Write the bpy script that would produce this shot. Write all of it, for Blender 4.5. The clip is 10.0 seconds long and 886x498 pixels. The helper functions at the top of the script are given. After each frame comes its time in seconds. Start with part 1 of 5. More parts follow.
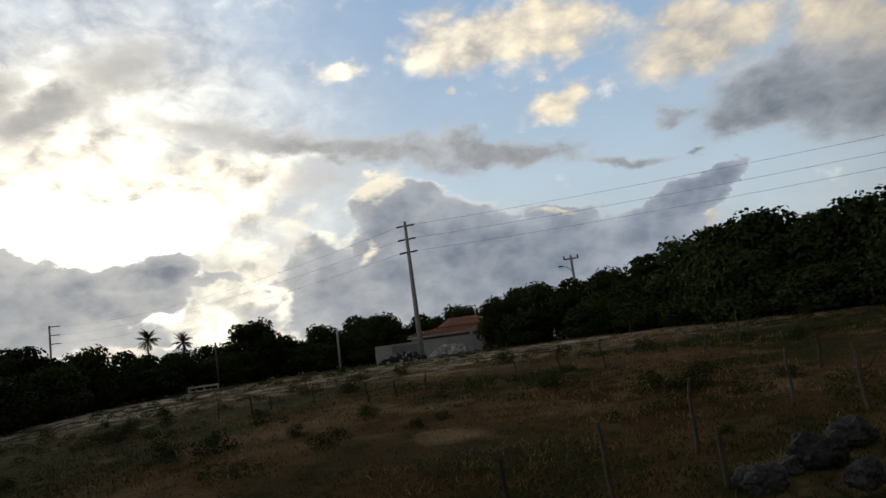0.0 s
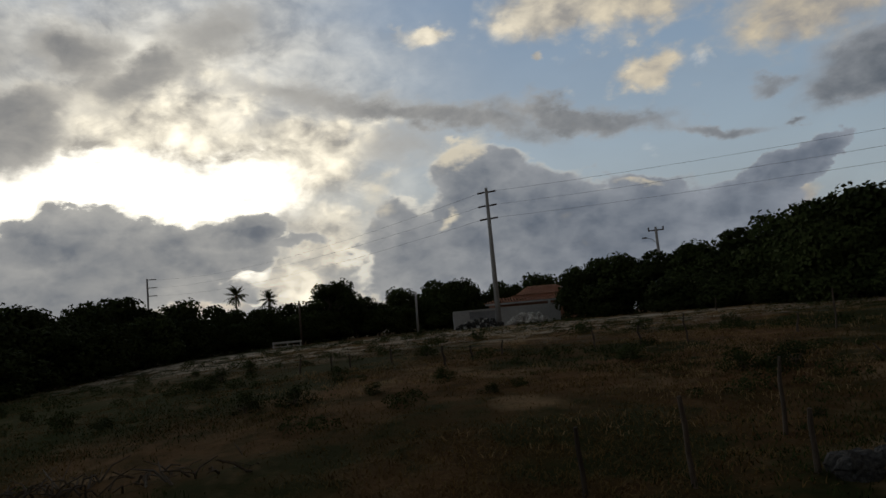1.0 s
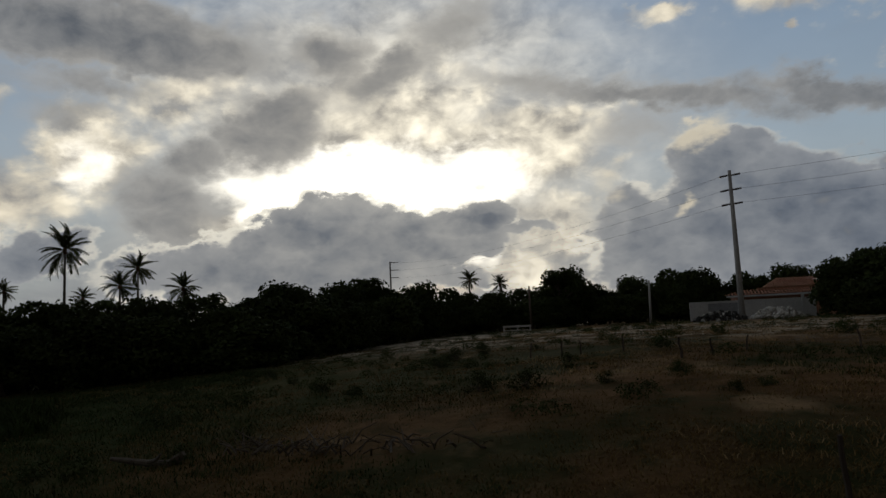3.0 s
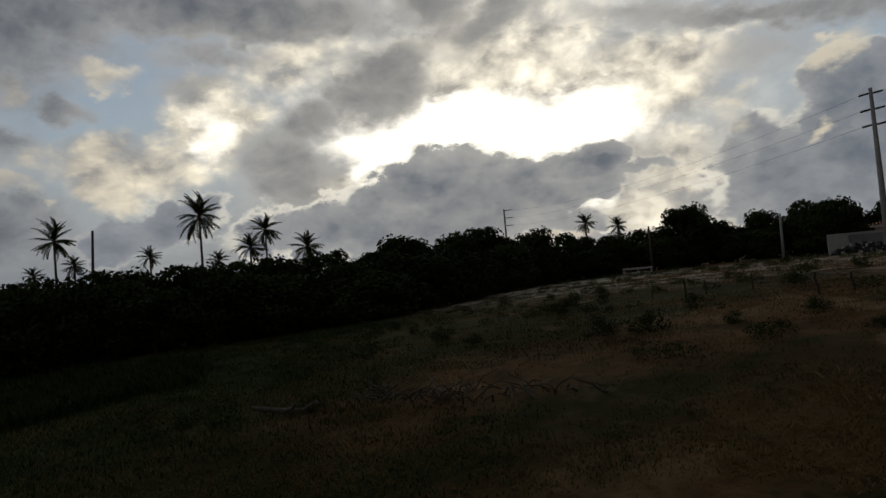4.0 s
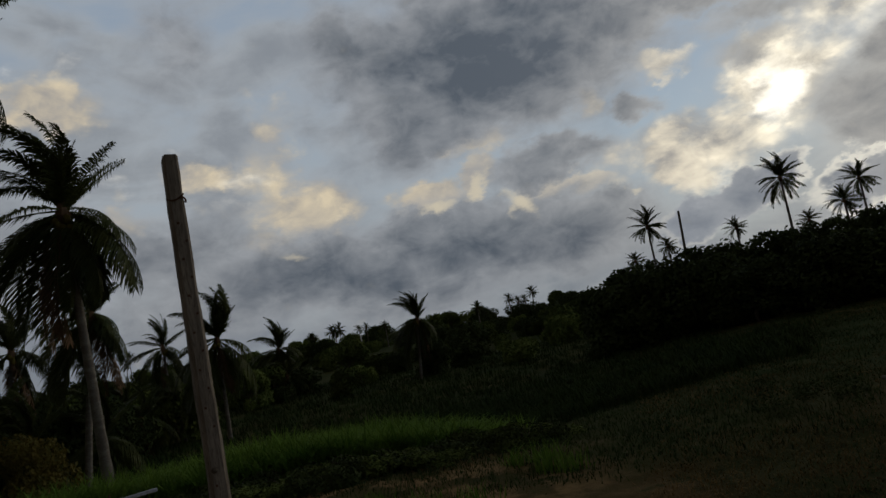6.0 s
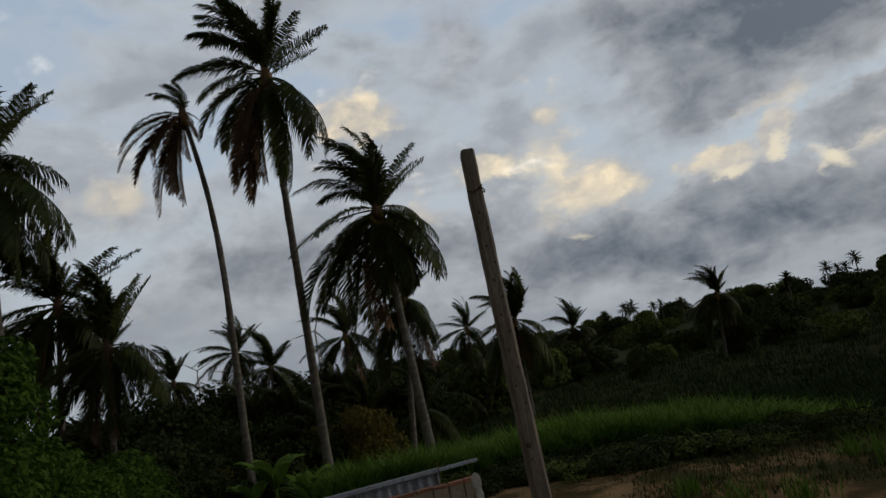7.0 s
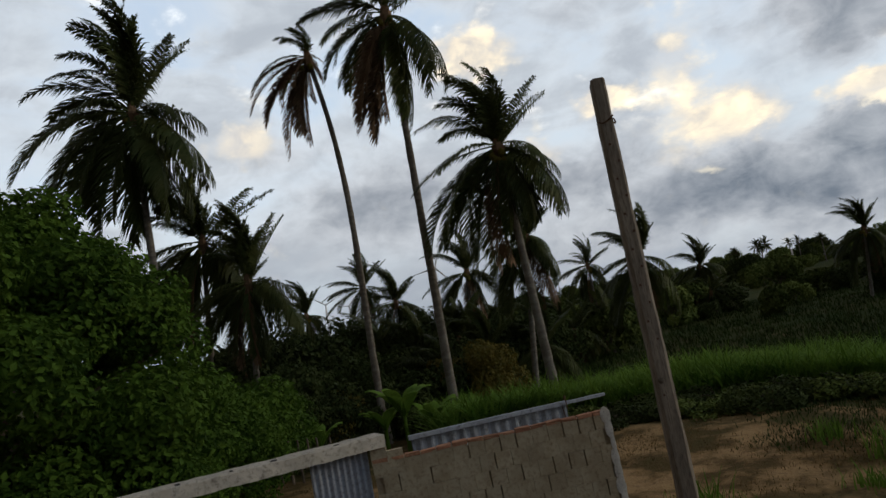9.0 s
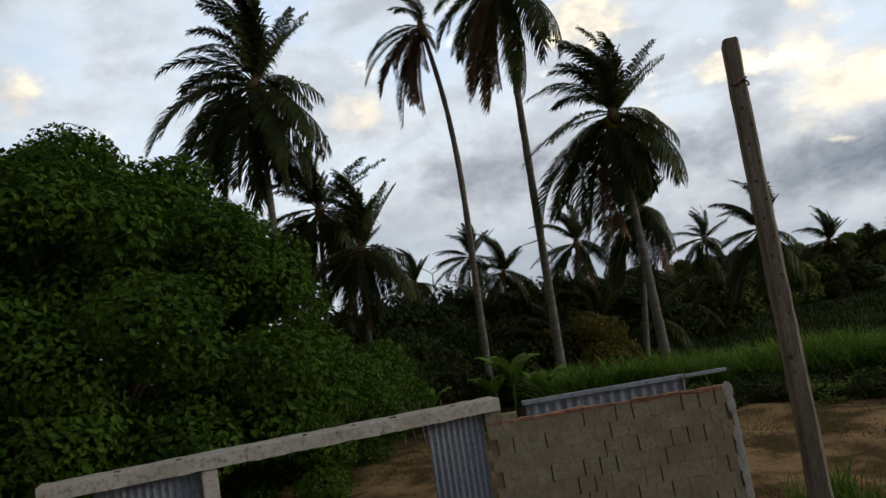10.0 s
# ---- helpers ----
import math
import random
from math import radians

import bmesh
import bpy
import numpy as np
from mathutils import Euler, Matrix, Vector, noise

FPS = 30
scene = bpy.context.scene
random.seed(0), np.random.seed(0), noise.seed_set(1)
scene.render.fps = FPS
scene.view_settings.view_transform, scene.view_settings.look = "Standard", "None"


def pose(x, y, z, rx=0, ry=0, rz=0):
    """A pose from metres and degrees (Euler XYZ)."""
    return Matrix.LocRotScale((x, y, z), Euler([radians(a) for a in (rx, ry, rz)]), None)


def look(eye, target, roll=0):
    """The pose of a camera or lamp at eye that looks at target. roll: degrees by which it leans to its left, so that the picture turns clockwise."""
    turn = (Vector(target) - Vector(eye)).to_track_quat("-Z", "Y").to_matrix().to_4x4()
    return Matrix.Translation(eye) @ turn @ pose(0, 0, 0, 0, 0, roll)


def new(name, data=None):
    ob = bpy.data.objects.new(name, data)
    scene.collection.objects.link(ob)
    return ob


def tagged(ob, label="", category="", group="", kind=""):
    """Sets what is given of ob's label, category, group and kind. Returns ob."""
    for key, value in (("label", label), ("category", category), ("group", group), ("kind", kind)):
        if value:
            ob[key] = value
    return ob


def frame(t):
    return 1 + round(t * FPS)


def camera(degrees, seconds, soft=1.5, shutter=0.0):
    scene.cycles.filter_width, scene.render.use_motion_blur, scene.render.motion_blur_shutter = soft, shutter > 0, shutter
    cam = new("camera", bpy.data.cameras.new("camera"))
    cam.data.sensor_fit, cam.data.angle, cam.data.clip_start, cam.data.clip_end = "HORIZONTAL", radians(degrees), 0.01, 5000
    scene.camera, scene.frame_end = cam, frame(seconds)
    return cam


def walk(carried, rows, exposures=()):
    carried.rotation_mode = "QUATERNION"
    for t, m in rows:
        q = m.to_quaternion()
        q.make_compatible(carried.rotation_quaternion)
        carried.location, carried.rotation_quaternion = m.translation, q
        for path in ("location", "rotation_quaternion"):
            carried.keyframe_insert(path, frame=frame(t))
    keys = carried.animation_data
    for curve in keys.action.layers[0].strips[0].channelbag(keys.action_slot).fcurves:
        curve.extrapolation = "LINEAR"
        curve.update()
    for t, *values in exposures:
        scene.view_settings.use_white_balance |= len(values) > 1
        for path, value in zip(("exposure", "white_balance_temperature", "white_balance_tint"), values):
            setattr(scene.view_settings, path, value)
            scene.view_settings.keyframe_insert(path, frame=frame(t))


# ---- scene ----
# The camera stands on a raised spot and turns from the field round to the palm grove.
EYE = 3.0
cam = camera(63.85, 10.0, soft=1.5)
# seconds, place, yaw (to the left), pitch (up), roll
ROWS = [
    (0.0, 0.0, 0.0, 0.0, 0.0, 8.09, -7.88),
    (0.5, -0.01, 0.058, -0.015, 6.7, 8.44, -7.47),
    (1.0, -0.017, 0.127, -0.033, 6.74, 6.18, -5.27),
    (1.5, -0.022, 0.155, -0.047, 5.44, 6.22, -0.02),
    (2.0, -0.058, 0.148, -0.046, 7.62, 5.79, -0.51),
    (2.5, -0.095, 0.117, -0.029, 16.7, 6.51, -0.49),
    (2.7, -0.101, 0.129, -0.046, 20.99, 6.75, -1.45),
    (3.8, -0.096, 0.211, -0.065, 31.63, 3.65, -4.03),
    (4.0, -0.082, 0.232, -0.056, 34.72, 2.81, -5.0),
    (4.5, -0.019, 0.13, -0.031, 48.56, 4.19, -10.49),
    (5.0, 0.005, 0.082, -0.03, 59.0, 5.29, -10.47),
    (5.2, -0.019, 0.06, -0.015, 61.48, 6.11, -8.75),
    (6.3, -0.049, 0.052, 0.028, 87.17, 7.75, -10.43),
    (6.5, -0.107, 0.027, 0.041, 91.96, 8.69, -8.89),
    (7.0, -0.017, -0.041, 0.047, 102.31, 9.56, -11.36),
    (7.5, -0.018, -0.075, 0.049, 106.92, 7.21, -11.34),
    (8.0, -0.017, -0.104, 0.058, 110.32, 8.74, -11.38),
    (8.5, 0.008, -0.133, 0.052, 112.32, 7.93, -10.75),
    (9.0, 0.027, -0.15, 0.04, 112.67, 6.4, -10.42),
    (9.5, 0.05, -0.201, 0.008, 115.37, 6.02, -9.2),
    (10.0, 0.13, -0.256, 0.009, 121.54, 5.46, -8.58),
]
EXPOSURES = [(0.0, 0.0), (0.5, -0.45), (1.0, -0.65), (2.5, -0.78), (4.5, -0.65), (5.2, -0.6), (6.5, -0.35), (7.0, -0.05), (7.5, 0.25), (9.0, 0.5), (10.0, 0.68)]
walk(cam, [(t, pose(x, y, EYE + z, 90 + pitch, 0, yaw) @ pose(0, 0, 0, 0, 0, roll)) for t, x, y, z, yaw, pitch, roll in ROWS], EXPOSURES)

# ---- sky and sun ----
SUN_AZ, SUN_EL = 29.0, 12.5  # degrees: to the left of +y, and up

# clouds: azimuth, elevation, half width, half height, slope, weight (degrees)
CREAM_NORTH = [
    (-3.6, 23.4, 5.2, 2.5, 5, 1), (-9.8, 23.6, 3.9, 1.6, 7, 0.9), (7.2, 23.0, 1.8, 0.9, -17, 0.8), (-10.9, 18.2, 2.6, 1.5, -14, 1),
    (-1.9, 19.9, 0.6, 0.6, 4, 0.8), (-23.1, 20.1, 6.9, 3.0, 6, 1), (-32.3, 17.6, 4.2, 3.2, 19, 1), (-8.0, 23.9, 8.9, 2.8, 5, 1),
    (8.0, 22.9, 1.9, 1.0, -9, 0.6), (29.1, 16.5, 9.3, 4.3, -5, 0.8), (17.8, 14.3, 7.6, 4.1, -2, 0.9), (16.0, 7.6, 4.9, 3.2, -1, 0.8),
    (18.6, 4.5, 3.1, 1.8, 0, 1), (-19.8, 6.8, 2.1, 0.7, -34, 1),
]
CREAM_WEST = [
    (57.7, 10.8, 8.0, 2.7, -1, 0.8), (60.2, 9.4, 3.1, 2.0, 9, 1), (67.9, 9.6, 3.7, 0.9, 13, 0.9), (51.7, 13.5, 4.1, 3.2, 9, 1),
    (43.2, 9.0, 2.7, 1.3, -9, 1), (59.3, 17.0, 2.7, 1.1, 7, 0.8), (52.2, 20.4, 2.3, 0.8, 8, 0.7), (66.1, 15.9, 1.3, 1.0, 6, 0.8),
    (75.0, 14.8, 3.0, 0.7, 4, 0.7), (45.1, 18.1, 5.5, 2.7, -17, 0.7), (22.7, 13.8, 7.5, 3.3, 7, 0.9), (46.2, 5.6, 3.2, 0.5, -7, 0.8),
]
CREAM_SOUTH = [
    (107.5, 20.6, 3.3, 1.9, 3, 0.9), (97.8, 14.8, 2.8, 1.1, 7, 0.7), (89.8, 11.8, 4.4, 2.2, -1, 1), (92.0, 15.6, 2.8, 4.6, 8, 0.6),
    (79.7, 11.2, 3.8, 1.4, -4, 1), (75.7, 12.1, 1.3, 2.2, 37, 1), (72.1, 9.6, 1.4, 1.8, 13, 0.9), (67.7, 9.6, 3.1, 0.6, 14, 0.7),
    (75.0, 14.6, 3.0, 0.9, 8, 0.8), (102.9, 12.7, 1.8, 0.9, 6, 0.6), (93.0, 9.4, 2.8, 1.1, 9, 0.6), (126.4, 17.3, 3.0, 2.0, 7, 0.8),
    (107.0, 20.7, 3.6, 2.0, 2, 0.8), (103.7, 13.0, 1.6, 0.9, 13, 0.6), (151.6, 19.5, 1.8, 2.0, -1, 0.7),
]
GAP = [
    (33.6, 12.4, 9.4, 2.3, -5, 1.3), (24.8, 11.4, 5.5, 1.7, 9, 1.1), (21.7, 5.8, 1.7, 1.3, -1, 0.6), (31.5, 10.9, 7.9, 2.6, -9, 1.2),
    (25.0, 12.0, 7.3, 2.5, -3, 1.1), (39.8, 9.9, 2.7, 1.8, -23, 1), (51.8, 12.6, 2.3, 2.1, 9, 0.6),
]
SOFT_NORTH = [
    (38.5, 15.8, 3.7, 3.2, -19, 1), (34.0, 21.8, 3.3, 1.9, -9, 0.9), (29.6, 20.1, 4.2, 1.7, -26, 0.8), (23.8, 23.2, 4.9, 1.6, -19, 0.6),
    (14.2, 18.1, 9.1, 1.2, 12, 0.7), (5.4, 16.4, 9.2, 1.2, 10, 0.8), (-5.1, 15.5, 8.4, 1.0, 10, 0.8), (-15.2, 13.4, 4.0, 0.6, 12, 0.9),
    (8.7, 14.4, 4.2, 1.8, 0, 0.5), (23.5, 8.2, 6.8, 1.3, -2, 0.7), (-28.0, 15.0, 5.5, 2.5, 0, 1.2), (-24.8, 14.2, 2.7, 1.7, 14, 1.1),
    (-31.8, 13.8, 4.4, 3.0, 6, 1.2), (-19.9, 15.8, 1.6, 0.7, 13, 0.7), (-21.2, 12.4, 0.8, 0.3, 13, 0.7),
]
SOFT_WEST = [
    (72.2, 21.1, 13.6, 6.3, -3, 1.5), (51.8, 22.4, 12.8, 2.7, 4, 1.4), (77.4, 16.3, 4.7, 2.0, -8, 1.1), (62.2, 20.9, 5.3, 2.7, -13, 1.2),
    (52.6, 18.5, 6.4, 1.2, 4, 0.6), (38.9, 16.4, 4.8, 2.1, -24, 1.1), (44.3, 13.1, 4.1, 1.8, -28, 0.7), (46.3, 9.8, 4.1, 3.2, 1, 0.9),
    (62.2, 14.5, 2.6, 0.9, 7, 0.9), (70.0, 12.0, 6.0, 1.9, 1, 1), (53.0, 16.4, 3.2, 1.0, -1, 0.5), (31.1, 19.1, 2.4, 1.1, -24, 0.6),
]
SOFT_SOUTH = [
    (77.3, 20.9, 9.4, 4.5, 13, 1.4), (80.5, 16.7, 3.6, 2.7, 12, 1.1), (67.4, 20.3, 6.1, 3.4, 17, 1.3), (85.5, 24.7, 2.6, 2.7, -46, 0.8),
    (67.9, 12.2, 4.7, 1.3, 2, 0.9), (62.4, 14.6, 2.5, 0.9, 7, 0.8), (98.1, 25.2, 2.7, 3.2, -49, 0.6), (99.0, 23.5, 2.6, 2.7, -32, 0.4),
    (80.3, 17.0, 5.1, 3.7, 21, 0.8), (123.2, 15.1, 8.8, 2.7, 8, 0.45), (122.4, 9.6, 9.6, 2.7, 9, 0.5), (137.6, 8.1, 8.4, 2.6, 7, 0.45),
    (145.9, 21.1, 2.3, 1.7, 0, 0.4),
]
BANK_NORTH = [
    (0.5, 7.5, 7.6, 4.7, 1, 1.2), (-8.3, 5.9, 8.4, 3.5, 2, 1.2), (3.1, 11.2, 3.9, 2.8, 1, 1.1), (-4.0, 8.3, 4.0, 2.5, 2, 1),
    (-9.6, 8.0, 3.4, 2.0, 3, 1), (-16.0, 6.4, 5.0, 2.1, -2, 1.1), (-19.5, 8.8, 3.3, 1.2, -12, 1.1), (-22.8, 9.7, 2.1, 0.8, -22, 1.1),
    (9.2, 6.3, 4.3, 4.1, 0, 0.85), (6.0, 4.5, 9.0, 2.7, 1, 0.9), (-21.4, 4.5, 5.2, 2.0, 3, 1),
]
BANK_WEST = [
    (36.0, 8.0, 6.8, 1.9, -4, 1.1), (28.4, 7.1, 8.8, 1.5, 1, 1.1), (21.3, 8.7, 2.6, 1.5, -12, 1), (35.2, 4.6, 9.3, 2.4, -2, 1),
    (17.8, 7.6, 3.1, 0.8, -1, 0.7), (35.6, 8.1, 6.9, 2.1, -10, 1), (29.0, 8.5, 6.1, 1.5, -5, 1), (23.0, 8.5, 3.4, 1.3, -1, 0.9),
    (42.9, 5.5, 9.9, 2.3, -4, 0.9), (31.7, 5.9, 7.5, 2.2, -3, 1), (56.3, 6.1, 5.4, 1.7, -15, 0.9), (25.5, 4.4, 5.4, 1.6, -1, 0.7),
]
BANK_SOUTH = [
    (75.3, 6.9, 10.2, 3.7, -1, 1.3), (68.4, 6.3, 6.9, 2.4, -4, 1.1), (87.0, 6.1, 14.7, 3.4, 4, 1.25), (72.1, 5.6, 9.3, 2.9, 1, 1.2),
    (81.1, 8.7, 5.8, 1.8, 1, 1), (100.4, 9.5, 9.0, 3.6, 7, 0.8), (117.2, 10.4, 10.6, 4.6, 5, 0.75), (83.4, 5.1, 8.7, 3.9, 6, 1.1),
    (97.4, 5.5, 9.9, 3.5, 8, 0.8), (116.8, 10.0, 9.9, 3.2, 10, 0.5), (94.2, 5.9, 8.7, 3.7, 7, 0.8),
]
GLINT = [
    (4.5, 13.6, 2.8, 0.9, -18, 1), (6.3, 8.3, 0.8, 0.5, -29, 0.8), (11.4, 10.8, 1.8, 2.7, 29, 0.5), (72.5, 9.8, 1.6, 1.0, 39, 1),
    (75.7, 11.2, 0.7, 1.7, 39, 1), (78.7, 10.3, 1.7, 0.6, 0, 0.8), (63.9, 8.0, 0.9, 0.4, 9, 0.7), (73.4, 9.4, 0.7, 1.2, 12, 0.8),
    (90.8, 8.6, 1.2, 0.5, 9, 0.5), (90.8, 8.5, 0.8, 0.6, 15, 0.6), (-9.2, 9.3, 1.7, 0.4, 3, 0.7),
]


class Nodes:
    """Short calls to lay shader nodes."""

    def __init__(self, tree):
        self.tree = tree
        tree.nodes.clear()

    def node(self, kind):
        return self.tree.nodes.new(kind)

    def put(self, socket, value):
        if hasattr(value, "is_output"):
            self.tree.links.new(value, socket)
        else:
            socket.default_value = value

    def math(self, op, a, b=0.0, c=0.0, clamp=False):
        n = self.node("ShaderNodeMath")
        n.operation, n.use_clamp = op, clamp
        for socket, value in zip(n.inputs, (a, b, c)):
            self.put(socket, value)
        return n.outputs[0]

    def vec(self, op, a, b=(0, 0, 0)):
        n = self.node("ShaderNodeVectorMath")
        n.operation = op
        self.put(n.inputs[0], a)
        self.put(n.inputs[1], b)
        return n.outputs["Value"] if op in ("LENGTH", "DOT_PRODUCT") else n.outputs[0]

    def scale(self, a, k):
        n = self.node("ShaderNodeVectorMath")
        n.operation = "SCALE"
        self.put(n.inputs[0], a)
        self.put(n.inputs["Scale"], k)
        return n.outputs[0]

    def noise(self, vector, scale, detail=6.0, rough=0.55, distortion=0.0, colour=False):
        n = self.node("ShaderNodeTexNoise")
        self.put(n.inputs["Vector"], vector)
        n.inputs["Scale"].default_value, n.inputs["Detail"].default_value = scale, detail
        n.inputs["Roughness"].default_value, n.inputs["Distortion"].default_value = rough, distortion
        return n.outputs["Color" if colour else "Fac"]

    def step(self, value, low, high, to_low=0.0, to_high=1.0):
        n = self.node("ShaderNodeMapRange")
        n.interpolation_type = "SMOOTHSTEP"
        self.put(n.inputs[0], value)
        for socket, v in zip(list(n.inputs)[1:5], (low, high, to_low, to_high)):
            self.put(socket, v)
        return n.outputs[0]

    def mix(self, fac, a, b, blend="MIX"):
        n = self.node("ShaderNodeMix")
        n.data_type, n.blend_type = "RGBA", blend
        self.put(n.inputs[0], fac)
        self.put(n.inputs[6], (*a, 1) if isinstance(a, tuple) else a)
        self.put(n.inputs[7], (*b, 1) if isinstance(b, tuple) else b)
        return n.outputs[2]


def sky_world():
    world = bpy.data.worlds.new("evening_sky")
    scene.world = world
    world.use_nodes = True
    k = Nodes(world.node_tree)
    way = k.node("ShaderNodeTexCoord").outputs["Generated"]
    part_of = k.node("ShaderNodeSeparateXYZ")
    k.put(part_of.inputs[0], way)
    x, y, z = part_of.outputs
    az = k.math("MULTIPLY", k.math("ARCTAN2", k.math("MULTIPLY", x, -1.0), y), 57.2958)
    el = k.math("MULTIPLY", k.math("ARCSINE", z), 57.2958)
    both = k.node("ShaderNodeCombineXYZ")
    k.put(both.inputs[0], az)
    k.put(both.inputs[1], el)
    # the clouds' coordinates, billowed at three sizes
    flat = k.vec("MULTIPLY", way, (1.0, 1.0, 1.7))
    billow = k.vec("SUBTRACT", k.noise(flat, 7.0, 3.0, 0.5, colour=True), (0.5, 0.5, 0.5))
    curl = k.vec("SUBTRACT", k.noise(flat, 24.0, 5.0, 0.6, colour=True), (0.5, 0.5, 0.5))
    place = k.vec("ADD", both.outputs[0], k.vec("MULTIPLY", k.vec("ADD", k.scale(billow, 4.0), k.scale(curl, 2.6)), (1.0, 1.0, 0.0)))

    last = [None]

    def field(blobs):
        total = None
        for a, e, wide, high, slope, weight in blobs:
            m = k.node("ShaderNodeMapping")
            m.vector_type = "TEXTURE"
            # each puff is worked out after the one before it, which keeps the shader's memory small
            k.put(m.inputs["Vector"], place if last[0] is None else k.vec("ADD", place, k.scale(last[0], 1e-6)))
            m.inputs["Location"].default_value = (a, e, 0)
            m.inputs["Rotation"].default_value = (0, 0, radians(slope))
            m.inputs["Scale"].default_value = (wide * 1.15, high * 1.15, 1)
            puff = k.step(k.vec("LENGTH", m.outputs[0]), 0.1, 1.4, weight, 0.0)
            total = puff if total is None else k.math("MAXIMUM", total, puff)
            last[0] = total
        return total

    def fields(*lists):
        total = field(lists[0])
        for blobs in lists[1:]:
            total = k.math("MAXIMUM", total, field(blobs))
        return total

    def plus(value, grain, amount):
        return k.math("ADD", value, k.math("MULTIPLY", k.math("SUBTRACT", grain, 0.5), amount))

    fine = k.noise(flat, 9.0, 8.0, 0.56, 0.2)
    heap = k.noise(k.vec("MULTIPLY", way, (1.0, 1.0, 1.5)), 19.0, 7.0, 0.58, 0.4)
    wisp = k.noise(k.vec("MULTIPLY", way, (1.0, 1.0, 2.4)), 5.0, 5.0, 0.5, 0.4)
    # rounded heads, as heaped clouds have
    cells = k.node("ShaderNodeTexVoronoi")
    cells.feature, cells.normalize = "SMOOTH_F1", True
    k.put(cells.inputs["Vector"], k.vec("ADD", k.vec("MULTIPLY", way, (1.0, 1.0, 1.25)), k.scale(curl, 0.035)))
    cells.inputs["Scale"].default_value, cells.inputs["Detail"].default_value = 22.0, 2.0
    cells.inputs["Roughness"].default_value, cells.inputs["Smoothness"].default_value = 0.5, 0.4
    head = k.step(cells.outputs["Distance"], 0.06, 0.4, 1.0, 0.0)
    grain = k.math("ADD", k.math("MULTIPLY", heap, 0.55), k.math("MULTIPLY", fine, 0.45))
    sky = k.node("ShaderNodeTexSky")
    sky.sky_type, sky.sun_disc, sky.sun_elevation, sky.sun_rotation = "NISHITA", False, radians(SUN_EL), radians(-SUN_AZ)
    clear = k.mix(0.7, k.mix(1.0, sky.outputs[0], (SKY, SKY, SKY), "MULTIPLY"), k.mix(k.step(el, 4.0, 30.0), (0.58, 0.71, 0.8), (0.3, 0.48, 0.74)))
    # how near the sun, which the clouds hide
    sun = (-math.sin(radians(SUN_AZ)) * math.cos(radians(SUN_EL)), math.cos(radians(SUN_AZ)) * math.cos(radians(SUN_EL)), math.sin(radians(SUN_EL)))
    off = k.math("MULTIPLY", k.math("ARCCOSINE", k.vec("DOT_PRODUCT", way, sun)), 57.2958)
    near = k.step(off, 2.0, 50.0, 1.0, 0.0)
    # thin high cloud, thicker to the south, and a bright veil round the sun
    south = k.step(az, 40.0, 95.0, 0.12, 1.0)
    thin = k.math("MULTIPLY", south, k.step(wisp, 0.3, 0.58, 0.5, 0.97))
    colour = k.mix(thin, clear, k.mix(k.step(plus(wisp, heap, 0.3), 0.42, 0.7), (0.5, 0.54, 0.58), (0.34, 0.37, 0.41)))
    veil = k.math("MULTIPLY", k.step(off, 3.0, 30.0, 1.0, 0.0), k.step(wisp, 0.3, 0.62, 0.6, 1.0))
    colour = k.mix(veil, colour, k.mix(k.math("MULTIPLY_ADD", plus(grain, head, 0.12), 3.4, -1.2, True), k.mix(near, (0.46, 0.48, 0.5), (0.58, 0.55, 0.49)), k.mix(near, (0.85, 0.86, 0.84), (1.8, 1.7, 1.45))))
    low = k.math("MULTIPLY", k.step(el, 1.0, 14.0, 0.9, 0.0), k.step(wisp, 0.3, 0.6, 0.5, 1.0))
    dim = k.step(az, 40.0, 75.0)
    colour = k.mix(low, colour, k.mix(heap, k.mix(dim, (0.3, 0.33, 0.37), (0.17, 0.2, 0.245)), k.mix(dim, (0.54, 0.55, 0.56), (0.34, 0.37, 0.41))))
    # sunlit cloud
    cream = plus(plus(fields(CREAM_NORTH, CREAM_WEST, CREAM_SOUTH), fine, 0.6), head, 0.35)
    lit = k.mix(k.math("MULTIPLY_ADD", plus(grain, head, 0.14), 3.0, -1.0, True), k.mix(near, (0.46, 0.44, 0.42), (0.6, 0.56, 0.49)), k.mix(near, (1.05, 0.89, 0.62), (2.4, 2.2, 1.75)))
    colour = k.mix(k.step(cream, 0.05, 0.75, 0.0, 0.95), colour, lit)
    colour = k.mix(k.step(plus(plus(field(GAP), fine, 1.1), heap, 0.9), 0.15, 1.05), colour, (2.8, 2.65, 2.3))

    def shaded(body, low_edge, high_edge, pale, deep, pale_sun, deep_sun, relief, cover=0.96):
        """A cloud between us and the sun: pale where it is thin, deep within."""
        inner = plus(plus(plus(body, heap, relief * 2.2), wisp, 1.1), head, relief * 0.5)
        shade = k.mix(k.math("MULTIPLY_ADD", inner, 0.66, 0.0, True), k.mix(near, pale, pale_sun), k.mix(near, deep, deep_sun))
        return k.mix(k.math("MULTIPLY", k.step(body, low_edge, high_edge), cover), colour, shade)

    # broad soft masses and streaks
    soft = plus(plus(fields(SOFT_NORTH, SOFT_WEST, SOFT_SOUTH, BANK_SOUTH), fine, 0.75), heap, 0.35)
    colour = shaded(soft, 0.0, 0.75, (0.48, 0.5, 0.53), (0.115, 0.14, 0.175), (0.78, 0.74, 0.66), (0.24, 0.25, 0.27), 0.55)
